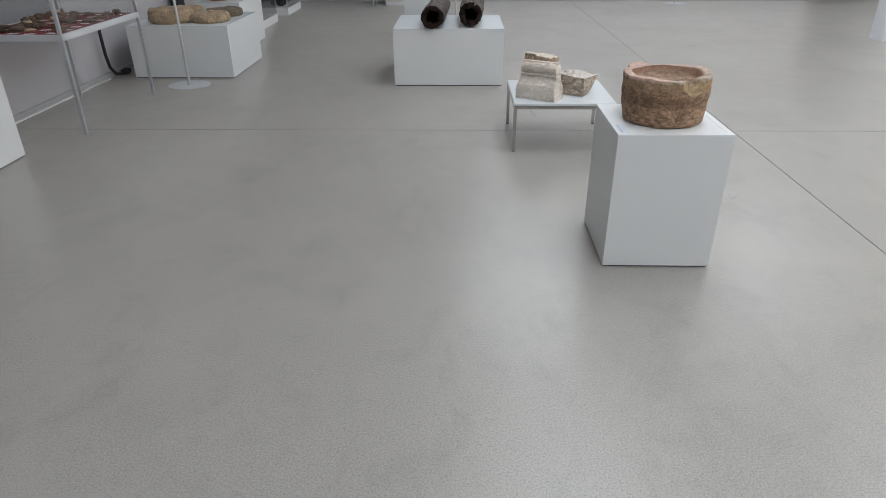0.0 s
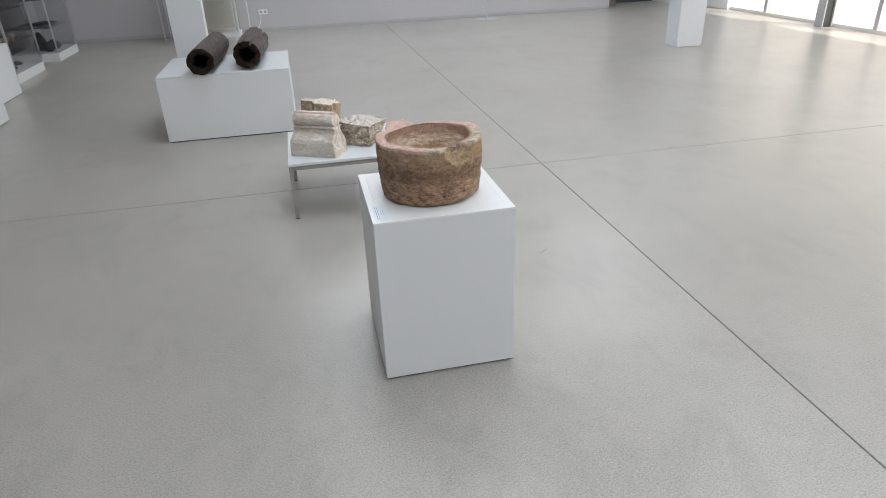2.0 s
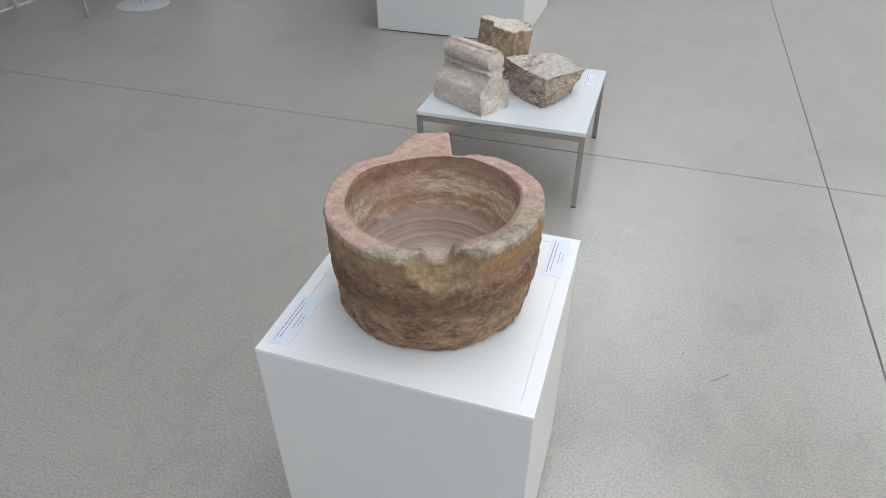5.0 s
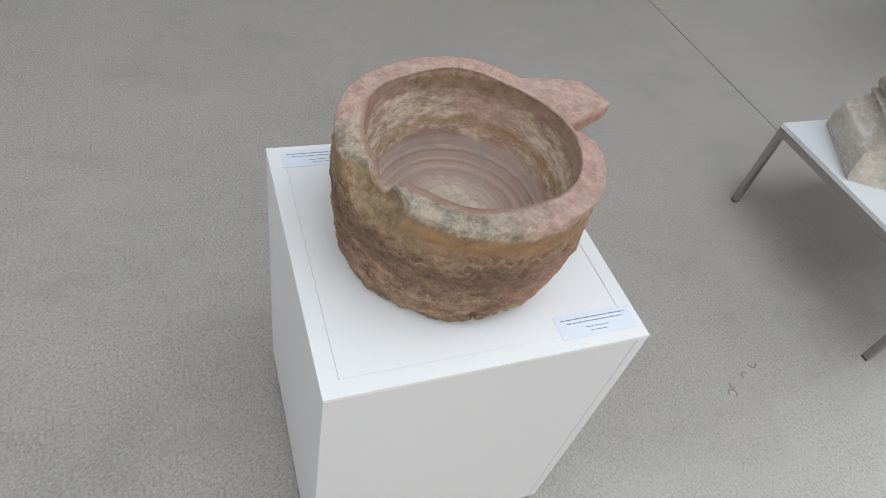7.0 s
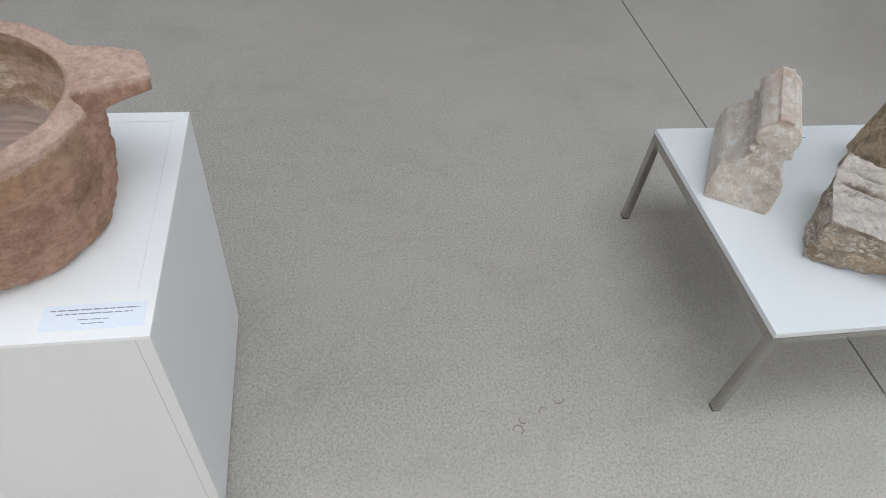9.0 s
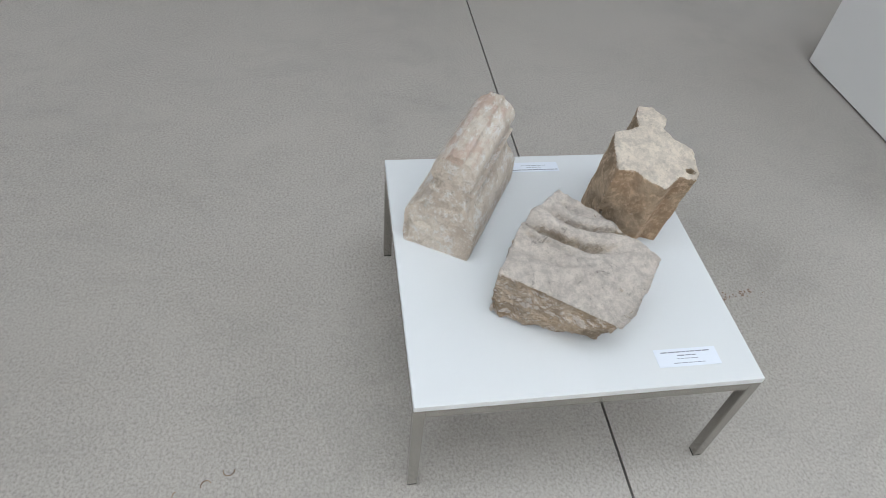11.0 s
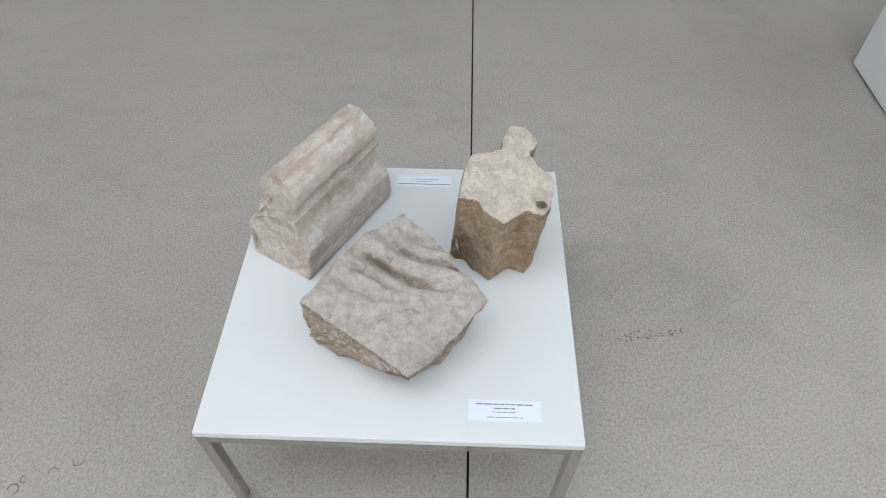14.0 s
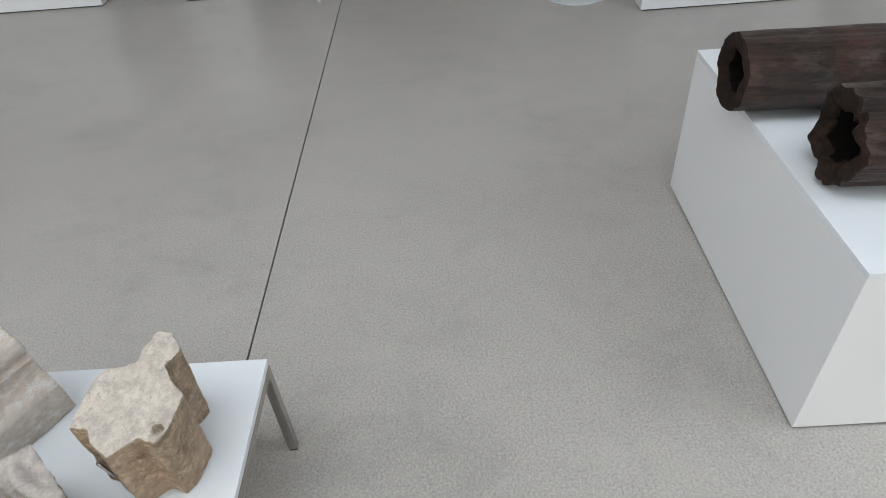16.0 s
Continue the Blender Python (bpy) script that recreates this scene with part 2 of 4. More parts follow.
def limestone(name, light, dark, warm, warm_amount=0.5, top=None, paint=None, grainwise=(1, 1, 1)):
    """Weathered limestone; top: colour of its upward faces, paler for light from above; paint: colour of traces left
    above a height.
    """
    m = mat(name, light, 0.88)
    n = Nodes(m)
    pits = n.noise(95, 7, 0.82)
    mid = n.noise(40, 8, 0.84, stretch=grainwise)
    c = n.mix(n.span(n.noise(10, 6, 0.72, stretch=grainwise, distort=0.5), 0.40, 0.60), light, dark)
    c = n.mix(n.span(n.noise(52, 8, 0.88, stretch=grainwise), 0.50, 0.40, 0, 0.35), c, tuple(v * 0.75 for v in dark))
    c = n.mix(n.span(n.noise(6, 4), 0.48, 0.62, 0, warm_amount), c, warm)
    c = n.mix(n.span(mid, 0.50, 0.60, 0, 0.75), c, tuple(min(1, v * 1.35) for v in light))
    c = n.mix(n.span(mid, 0.44, 0.36, 0, 0.35), c, tuple(v * 0.6 for v in dark))
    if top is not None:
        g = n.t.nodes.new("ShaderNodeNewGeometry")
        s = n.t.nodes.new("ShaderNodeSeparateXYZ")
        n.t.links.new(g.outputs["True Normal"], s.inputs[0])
        # upward faces: their own greyer tone, raised to paint in overhead light
        lit_topc = n.mix(n.span(mid, 0.42, 0.58), tuple(v * 0.80 for v in top), tuple(min(1, v * 1.12) for v in top))
        lit_topc = n.mix(n.span(n.noise(9, 7, 0.8), 0.53, 0.70, 0, 0.4), lit_topc, tuple(v * 0.70 for v in top))
        c = n.mix(n.math("MULTIPLY", n.span(s.outputs[2], 0.28, 0.52), 0.95), c, lit_topc)
    if paint is not None:
        colour, height = paint
        where = n.math("MULTIPLY", n.span(n.axis("Z"), height, height + 0.006), n.span(n.noise(30, 5, 0.7, stretch=(0.5, 1, 1)), 0.47, 0.55))
        c = n.mix(n.math("MULTIPLY", where, 0.38), c, colour)
    # cracks with the shade of crevices painted into the colour
    crack = n.noise(14, 9, 0.82, stretch=(1, 1, 1.4), distort=1.2)
    c = n.mix(n.span(crack, 0.39, 0.34, 0, 0.5), c, tuple(v * 0.3 for v in dark))
    c = n.mix(n.span(pits, 0.60, 0.69, 0, 0.7), c, tuple(v * 0.30 for v in dark))
    n.color(c)
    n.bump(pits, 0.9, 0.005, n.bump(crack, 0.8, 0.014, n.bump(mid, 0.9, 0.008)))
    return m


def old_wood():
    m = mat("waterlogged_dark_oak", (0.06, 0.03, 0.02), 0.5)
    n = Nodes(m)
    fib = n.noise(20, 8, 0.78, stretch=(3.0, 0.45, 3.0), distort=0.8)
    c = n.mix(n.span(fib, 0.36, 0.64), (0.006, 0.004, 0.003), (0.065, 0.034, 0.023))
    c = n.mix(n.span(n.noise(9, 6, 0.7, stretch=(1, 0.5, 1)), 0.50, 0.64, 0, 0.75), c, (0.15, 0.115, 0.10))
    c = n.mix(n.span(n.noise(6, 6, 0.7), 0.52, 0.64, 0, 0.6), c, (0.10, 0.036, 0.020))
    crack = n.noise(14, 8, 0.85, stretch=(3.0, 0.8, 3.0), distort=0.7)
    c = n.mix(n.span(crack, 0.48, 0.41, 0, 0.95), c, (0.004, 0.003, 0.003))
    n.color(c)
    n.rough(n.span(fib, 0.3, 0.7, 0.30, 0.62))
    n.bump(crack, 1.0, 0.014, n.bump(n.noise(60, 5, 0.7, stretch=(2, 0.5, 2)), 0.6, 0.005))
    return m


def end_wood():
    m = mat("dark_end_grain", (0.03, 0.016, 0.01), 0.85, 0.0, 0.25)
    n = Nodes(m)
    n.color(n.mix(n.span(n.noise(24, 7, 0.8), 0.40, 0.62), (0.005, 0.003, 0.002), (0.030, 0.015, 0.009)))
    n.bump(n.noise(50, 5, 0.7), 0.8, 0.008)
    return m


def brushed(name, color, rough):
    m = mat(name, color, rough, 1.0)
    n = Nodes(m)
    n.rough(n.span(n.noise(5, 3, 0.6), 0.3, 0.7, rough - 0.03, rough + 0.05))
    return m


def clear_glass():
    m = bpy.data.materials.new("clear_glass")
    m.use_nodes = True
    t = m.node_tree
    t.nodes.clear()
    out = t.nodes.new("ShaderNodeOutputMaterial")
    mixer = t.nodes.new("ShaderNodeMixShader")
    see = t.nodes.new("ShaderNodeBsdfTransparent")
    see.inputs[0].default_value = (0.965, 0.97, 0.97, 1)
    gloss = t.nodes.new("ShaderNodeBsdfGlossy")
    gloss.inputs["Roughness"].default_value = 0.02
    lw = t.nodes.new("ShaderNodeLayerWeight")
    lw.inputs[0].default_value = 0.5
    steep = t.nodes.new("ShaderNodeMath")
    steep.operation = "POWER"
    t.links.new(lw.outputs["Facing"], steep.inputs[0])
    steep.inputs[1].default_value = 4.0
    fr = t.nodes.new("ShaderNodeMapRange")
    t.links.new(steep.outputs[0], fr.inputs["Value"])
    fr.inputs["To Min"].default_value, fr.inputs["To Max"].default_value = 0.03, 0.7
    t.links.new(fr.outputs["Result"], mixer.inputs[0])
    t.links.new(see.outputs[0], mixer.inputs[1])
    t.links.new(gloss.outputs[0], mixer.inputs[2])
    t.links.new(mixer.outputs[0], out.inputs[0])
    return m


M_FLOOR = concrete_floor()
M_JOINT = mat("dark_joint_filler", (0.035, 0.033, 0.03), 0.9)
M_WHITE = white_paint()
M_WHITE2 = white_paint("white_column_paint", (0.74, 0.76, 0.8), 0.5)
M_WALL = wall_paint("lavender_grey_wall_paint", (0.50, 0.49, 0.52))
M_WALLW = wall_paint("white_wall_paint", (0.72, 0.72, 0.73))
M_CEIL = wall_paint("ceiling_paint", (0.75, 0.75, 0.74))
M_SKIRT = mat("grey_skirting", (0.42, 0.42, 0.44), 0.5)
# lit copy of the plinth white: light from above put into the colour
M_LIT_TOP = white_paint("overhead_lit_white_lacquer", (0.80, 0.82, 0.84), 0.35)
M_TABLE = white_paint("white_melamine", (0.665, 0.70, 0.73), 0.33)
M_CHROME = brushed("satin_chrome", (0.46, 0.445, 0.42), 0.12)
M_ALU = brushed("anodised_aluminium", (0.66, 0.68, 0.71), 0.38)
M_ALUPAINT = mat("pale_grey_powder_coat", (0.55, 0.57, 0.6), 0.4)
M_RUBBER = mat("black_rubber", (0.02, 0.02, 0.02), 0.7)
M_MORTAR = mortar_stone()
M_LIMEA = limestone("beige_limestone", (0.90, 0.825, 0.735), (0.74, 0.65, 0.56), (0.58, 0.46, 0.36), 0.35, paint=((0.62, 0.36, 0.26), 0.226), grainwise=(0.65, 1.15, 1.15))
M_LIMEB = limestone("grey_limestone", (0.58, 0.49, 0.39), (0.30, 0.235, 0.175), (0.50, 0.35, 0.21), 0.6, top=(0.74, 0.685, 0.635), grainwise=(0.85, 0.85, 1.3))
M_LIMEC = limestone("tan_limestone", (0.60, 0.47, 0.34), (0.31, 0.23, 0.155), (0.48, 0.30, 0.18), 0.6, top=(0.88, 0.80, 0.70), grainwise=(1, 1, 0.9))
M_QUERN = limestone("brown_quern_stone", (0.50, 0.39, 0.26), (0.34, 0.25, 0.165), (0.33, 0.22, 0.13), 0.5)
M_QUERN2 = limestone("dark_quern_stone", (0.22, 0.18, 0.13), (0.13, 0.105, 0.08), (0.22, 0.16, 0.10), 0.4)
M_GLOBE = limestone("sandy_stone", (0.50, 0.42, 0.32), (0.40, 0.33, 0.25), (0.45, 0.32, 0.22), 0.4)
M_WOOD = old_wood()
M_WOODEND = end_wood()
# near-black that paints the shade inside the bores of the logs
M_HOLLOW_SHADE = mat("black_hollow_shade", (0.004, 0.003, 0.0025), 0.95, 0.0, 0.1)
M_GLASS = clear_glass()
M_PAPER = mat("label_paper", (0.72, 0.78, 0.87), 0.5)
M_PAPERW = mat("white_card", (0.85, 0.85, 0.84), 0.6)
M_INK = mat("grey_print", (0.22, 0.245, 0.30), 0.6)
M_RED = mat("red_felt", (0.21, 0.014, 0.024), 0.95)
M_BONE = limestone("brown_shards", (0.42, 0.30, 0.2), (0.25, 0.17, 0.11), (0.45, 0.27, 0.14), 0.5)
M_SHARD = limestone("dark_brown_shards", (0.20, 0.13, 0.09), (0.10, 0.065, 0.05), (0.24, 0.13, 0.08), 0.5)
M_BONE2 = mat("pale_bone", (0.62, 0.47, 0.30), 0.6)
M_DARKSTONE = mat("dark_stone", (0.035, 0.035, 0.04), 0.6)
M_ORANGE = mat("orange_ceramic", (0.42, 0.18, 0.07), 0.4)
M_DARKSTEEL = mat("dark_steel_paint", (0.05, 0.055, 0.055), 0.4)
M_STEELGREY = mat("grey_steel_paint", (0.42, 0.43, 0.43), 0.4)
M_BEIGE = mat("beige_case_lining", (0.62, 0.60, 0.55), 0.7)
M_BROWNDOOR = mat("brown_door_veneer", (0.15, 0.125, 0.12), 0.5)
M_BLUEGREY = mat("shade_darkened_blue_grey", (0.035, 0.042, 0.055), 0.5)
M_PAVE = mat("pale_paving", (0.80, 0.78, 0.75), 0.8)
M_GLOW = mat("backdrop_daylight_glow", (0, 0, 0), 1.0)
M_GLOW.node_tree.nodes["Principled BSDF"].inputs["Emission Color"].default_value = (1.0, 0.93, 0.84, 1)
M_GLOW.node_tree.nodes["Principled BSDF"].inputs["Emission Strength"].default_value = 1.35
M_RUST = mat("rusty_crumbs", (0.19, 0.105, 0.06), 0.9)
M_SOCKET = mat("white_plastic", (0.8, 0.8, 0.8), 0.35)
M_PANEL_DARK = mat("dark_slate_panel", (0.03, 0.035, 0.045), 0.4)


# ---- building helpers ----
def bm_box(x0, x1, y0, y1, z0, z1, bevel=0.0, bm=None):
    own = bmesh.new()
    bmesh.ops.create_cube(own, size=1)
    for v in own.verts:
        v.co = Vector((x0 + (v.co.x + 0.5) * (x1 - x0), y0 + (v.co.y + 0.5) * (y1 - y0), z0 + (v.co.z + 0.5) * (z1 - z0)))
    if bevel:
        bmesh.ops.bevel(own, geom=own.edges[:], offset=bevel, segments=2, affect="EDGES", profile=0.6)
    if bm is None:
        return own
    me = bpy.data.meshes.new("tmp")
    own.to_mesh(me)
    bm.from_mesh(me)
    bpy.data.meshes.remove(me)
    own.free()
    return bm


def bm_tube(points, radius, sides=12, taper=None):
    """A round tube along points, with closed ends."""
    bm = bmesh.new()
    pts = [Vector(p) for p in points]
    rings = []
    side = None
    for i, p in enumerate(pts):
        d = (pts[min(i + 1, len(pts) - 1)] - pts[max(i - 1, 0)]).normalized()
        if side is None:
            side = d.orthogonal().normalized()
        side = (side - d * side.dot(d)).normalized()
        up = d.cross(side)
        r = radius * (taper[i] if taper else 1)
        rings.append([bm.verts.new(p + (side * math.cos(a) + up * math.sin(a)) * r) for a in (2 * math.pi * k / sides for k in range(sides))])
    for a, b in zip(rings, rings[1:]):
        for k in range(sides):
            bm.faces.new((a[k], a[(k + 1) % sides], b[(k + 1) % sides], b[k])).smooth = True
    bm.faces.new(rings[0][::-1])
    bm.faces.new(rings[-1])
    bmesh.ops.recalc_face_normals(bm, faces=bm.faces[:])
    return bm


def bm_disc(r, z0, z1, edge=0.002, sides=48):
    prof = [(0.0, z0), (r, z0), (r, z1 - edge), (r - edge, z1), (0.0, z1)]
    return bm_turn(prof, sides)


def bm_turn(prof, sides=32, smooth=False):
    """Turns a profile of (radius, height) about z."""
    bm = bmesh.new()
    rings = []
    for r, z in prof:
        if r <= 1e-6:
            rings.append([bm.verts.new((0, 0, z))])
        else:
            rings.append([bm.verts.new((r * math.cos(2 * math.pi * k / sides), r * math.sin(2 * math.pi * k / sides), z)) for k in range(sides)])
    for a, b in zip(rings, rings[1:]):
        for k in range(sides):
            j = (k + 1) % sides
            vs = [a[k % len(a)], a[j % len(a)], b[j % len(b)], b[k % len(b)]]
            vs = list(dict.fromkeys(vs))
            if len(vs) > 2:
                bm.faces.new(vs).smooth = smooth
    bmesh.ops.recalc_face_normals(bm, faces=bm.faces[:])
    return bm


def to_mesh(name, bm, material):
    me = bpy.data.meshes.new(name)
    bm.to_mesh(me)
    bm.free()
    me.materials.append(material)
    return me


def part(name, bm, material, parent, label=""):
    ob = new(name, to_mesh(name, bm, material))
    ob.parent = parent
    return tagged(ob, label)


def thing(name, at, label, category, group="", turn=0.0, kind=""):
    ob = new(name)
    ob.empty_display_size = 0.1
    ob.matrix_basis = pose(*at, 0, 0, turn)
    return tagged(ob, label, category, group, kind)


def solid(name, bm, material, at, label, category, group="", turn=0.0, kind=""):
    ob = new(name, to_mesh(name, bm, material))
    ob.matrix_basis = pose(*at, 0, 0, turn)
    return tagged(ob, label, category, group, kind)


def fbm(p, scale, octaves=4):
    return noise.fractal(Vector(p) * scale, 0.9, 2.1, octaves)


def dense(bm, voxel, roughen, seed, extra=None, sharp=0.0):
    """Turns a closed solid into a fine mesh with a worn, uneven surface."""
    me = bpy.data.meshes.new("rough")
    bmesh.ops.recalc_face_normals(bm, faces=bm.faces[:])
    bm.to_mesh(me)
    bm.free()
    ob = new("rough", me)
    rm = ob.modifiers.new("remesh", "REMESH")
    rm.mode, rm.voxel_size = "VOXEL", voxel
    sm = ob.modifiers.new("smooth", "SMOOTH")
    sm.iterations, sm.factor = 1, 0.5
    dg = bpy.context.evaluated_depsgraph_get()
    made = bpy.data.meshes.new_from_object(ob.evaluated_get(dg))
    bpy.data.objects.remove(ob)
    out = bmesh.new()
    out.from_mesh(made)
    bpy.data.meshes.remove(made)
    out.normal_update()
    off = Vector((seed * 3.7, seed * 1.3, seed * 2.1))
    moves = []
    for v in out.verts:
        p = v.co + off
        d = roughen * (fbm(p, 14) * 0.9 + fbm(p, 45, 3) * 0.45)
        pit = noise.noise(p * 60)
        if pit > 0.45:
            d -= (pit - 0.45) * roughen * 2.2
        if extra:
            d += extra(v.co, v.normal)
        moves.append(v.normal * d)
    for v, d in zip(out.verts, moves):
        v.co += d
    for f in out.faces:
        f.smooth = True
    return out


def bm_prism(outline, z0, z1, shift=(0, 0), lean=(0, 0), base_scale=1.0):
    """A closed prism on an outline; its top may be shifted and tilted."""
    bm = bmesh.new()
    n = len(outline)
    cx, cy = sum(p[0] for p in outline) / n, sum(p[1] for p in outline) / n
    low = [bm.verts.new((cx + (x - cx) * base_scale + shift[0], cy + (y - cy) * base_scale + shift[1], z0)) for x, y in outline]
    top = [bm.verts.new((x, y, z1 + (x - cx) * lean[0] + (y - cy) * lean[1])) for x, y in outline]
    bm.faces.new(low[::-1])
    bm.faces.new(top)
    for i in range(n):
        bm.faces.new((low[i], low[(i + 1) % n], top[(i + 1) % n], top[i]))
    return bm


def bm_rock(size, seed, rough=0.18, sub=3):
    bm = bmesh.new()
    bmesh.ops.create_icosphere(bm, subdivisions=sub, radius=1)
    off = Vector((seed * 5.1, seed * 2.3, seed * 1.9))
    low = 0.0
    for v in bm.verts:
        k = 1 + rough * fbm(v.co + off, 1.6, 4)
        v.co = Vector((v.co.x * size[0] * k, v.co.y * size[1] * k, max(v.co.z, -0.8) * size[2] * k))
        low = min(low, v.co.z)
    for v in bm.verts:
        v.co.z -= low
    for f in bm.faces:
        f.smooth = True
    return bm


# ---- structure ----
M_JOINT2 = mat("grey_joint_sealant", (0.13, 0.124, 0.115), 0.7)
M_JOINT3 = mat("pale_joint_sealant", (0.17, 0.162, 0.15), 0.7)
X0, X1, Y0, Y1 = -3.5, 8.4, -5.0, 13.12
JX, JY, JW = 2.203, 4.888, 0.0028

floor = solid("floor", bm_box(X0 - 0.3, 8.68, Y0 - 0.3, 17.2, -0.3, -0.012), M_JOINT, (0, 0, 0),
              "polished pale grey concrete floor with thin saw-cut joints", "floor", kind="structure")
JW2 = 0.0036
part("joint_strip", bm_box(JX - JW2 + 0.0003, JX + JW2 - 0.0003, Y0 - 0.3, JY - JW, -0.0118, -0.0016), M_JOINT2, floor, "grey sealed joint")
part("joint_strip", bm_box(JX - JW2 + 0.0003, JX + JW2 - 0.0003, JY + JW, 17.2, -0.0118, -0.0008), M_JOINT3, floor, "pale grey sealed joint")
for xa, xb in ((X0 - 0.3, JX - JW2), (JX + JW2, 8.68)):
    for ya, yb in ((Y0 - 0.3, JY - JW), (JY + JW, 17.2)):
        part("slab", bm_box(xa, xb, ya, yb, -0.0119, 0.0, 0.0012), M_FLOOR, floor)


def wall(name, box, material, label):
    return tagged(solid(name, bm_box(*box), material, (0, 0, 0), label, "wall", kind="structure"))


wall("wall_west", (X0 - 0.25, X0, Y0, Y1 + 0.3, 0, CEIL), M_WALL, "lavender-grey painted plaster wall of the hall")
wall("wall_north", (X0, 6.65, Y1, Y1 + 0.25, 0, CEIL), M_WALL, "lavender-grey painted wall with a low skirting")
wall("wall_south", (X0, X1, Y0 - 0.25, Y0, 0, CEIL), M_WALLW, "plain white painted wall")
wall("wall_north_lintel", (6.65, 8.02, Y1, Y1 + 0.25, 2.4, CEIL), M_WALLW, "white wall above a passage opening")
wall("wall_passage", (8.02, 8.14, 12.55, 16.9, 0, CEIL), M_WALLW, "white painted side wall of a dark passage")
wall("wall_pier", (8.36, 8.62, 11.84, 12.73, 0, CEIL), M_WALLW, "pale painted wall pier beside the glazing")
wall("wall_pier_end", (8.14, 8.36, 12.55, 12.73, 0, CEIL), M_PANEL_DARK, "dark narrow reveal beside the pier")
wall("wall_passage_left", (6.4, 6.65, Y1 + 0.25, 16.9, 0, CEIL), M_WALLW, "white side wall of a dark passage")
wall("wall_passage_back", (6.4, 8.14, 16.9, 17.1, 0, CEIL), M_WALLW, "back wall of a dark passage")
solid("ceiling_passage", bm_box(6.4, 8.62, Y1 + 0.25, 17.1, 2.6, 2.8), M_CEIL, (0, 0, 0), "low ceiling of the passage", "ceiling", kind="structure")
wall("wall_east_upper", (X1, X1 + 0.3, Y0, 11.84, 2.9, CEIL), M_WALLW, "white wall above the glazed front")
wall("wall_east_corner", (X1, X1 + 0.3, 12.73, Y1 + 0.3, 0, CEIL), M_WALLW, "white wall corner")


def ceiling():
    bm = bmesh.new()
    xs = sorted({X0, X1 + 0.3, *[v for rx, _ in ROOFLIGHTS for v in (rx, rx + RL_W)]})
    ys = sorted({Y0, Y1 + 0.3, *[v for _, ry in ROOFLIGHTS for v in (ry, ry + RL_D)]})
    for xa, xb in zip(xs, xs[1:]):
        for ya, yb in zip(ys, ys[1:]):
            if not any(abs(xa - rx) < 0.01 and abs(ya - ry) < 0.01 for rx, ry in ROOFLIGHTS):
                bm_box(xa, xb, ya, yb, CEIL, CEIL + 0.3, 0, bm)
    return bm


solid("ceiling", ceiling(), M_CEIL, (0, 0, 0), "white ceiling with six roof lights", "ceiling", kind="structure")
# unseen covers, added so that sun enters only through the glazing
for rx, ry in ROOFLIGHTS:
    solid("rooflight_sun_block", bm_box(rx - 0.05, rx + RL_W + 0.05, ry - 0.05, ry + RL_D + 0.05, CEIL + 0.301, CEIL + 0.34), M_CEIL, (0, 0, 0), "unseen opaque cover added to keep the sun out of a roof light", "rooflight", kind="structure")
for i, (a, b) in enumerate((((X0 + 0.001, X0 + 0.014, Y0, 13.1), "w"), ((X0 + 0.014, 6.64, Y1 - 0.013, Y1 - 0.001), "n"))):
    solid("baseboard", bm_box(*a, 0.001, 0.055, 0.002), M_SKIRT, (0, 0, 0), "low grey skirting board along the wall", "baseboard", kind="structure")
solid("floor_cable_cover", bm_box(X0 + 0.016, X0 + 0.046, 4.2, 6.6, 0.001, 0.014, 0.004), M_SOCKET, (0, 0, 0), "thin pale cable duct lying along the wall foot", "cable duct")

# glazed east front
GLASS_TOP = 2.9
M_RAIL = mat("pale_floor_rail", (0.72, 0.70, 0.67), 0.45)
posts_y = [10.88, 8.56, 6.3, 4.0, 1.7, -0.6, -2.9]
win = thing("window_1", (8.45, 0, 0), "tall glazed front with slim aluminium posts", "window", kind="structure")
for y in posts_y:
    part("window_post", bm_box(-0.03, 0.03, y - 0.035, y + 0.035, 0.05, GLASS_TOP - 0.05, 0.003), M_ALU, win)
part("window_frame", bm_box(-0.04, 0.04, Y0, 11.835, 0.0, 0.05, 0.003), M_RAIL, win, "aluminium floor rail")
part("window_frame", bm_box(-0.04, 0.04, Y0, 11.835, GLASS_TOP - 0.05, GLASS_TOP, 0.003), M_ALU, win, "aluminium head rail")
edges = [11.835] + posts_y + [Y0]
for ya, yb in zip(edges, edges[1:]):
    pane = part("pane", bm_box(-0.006, 0.006, yb + 0.035, ya - 0.035, 0.05, GLASS_TOP - 0.05), M_GLASS, win)
    pane.visible_shadow = False
handle = part("door_handle", bm_tube([(-0.08, 10.72, 0.35), (-0.08, 10.72, 1.5)], 0.015), M_DARKSTEEL, win, "dark vertical door handle")
for z in (0.45, 1.4):
    part("handle_bracket", bm_tube([(-0.078, 10.72, z), (-0.012, 10.72, z)], 0.008), M_DARKSTEEL, win)


def steel_post(y):
    col = thing("steel_column", (8.30, y, 0), "grey and dark steel column before the glazed front", "column", "steel columns along the glazing", kind="structure")
    part("flange", bm_box(-0.09, -0.07, -0.08, 0.08, 0, CEIL, 0.002), M_STEELGREY, col, "pale grey flange")
    part("web", bm_box(-0.07, 0.07, -0.05, 0.05, 0, CEIL), M_DARKSTEEL, col, "dark web")
    part("flange", bm_box(0.07, 0.09, -0.08, 0.08, 0, CEIL, 0.002), M_STEELGREY, col)
    return col


for y in (9.38, 3.6, -2.2):
    steel_post(y)

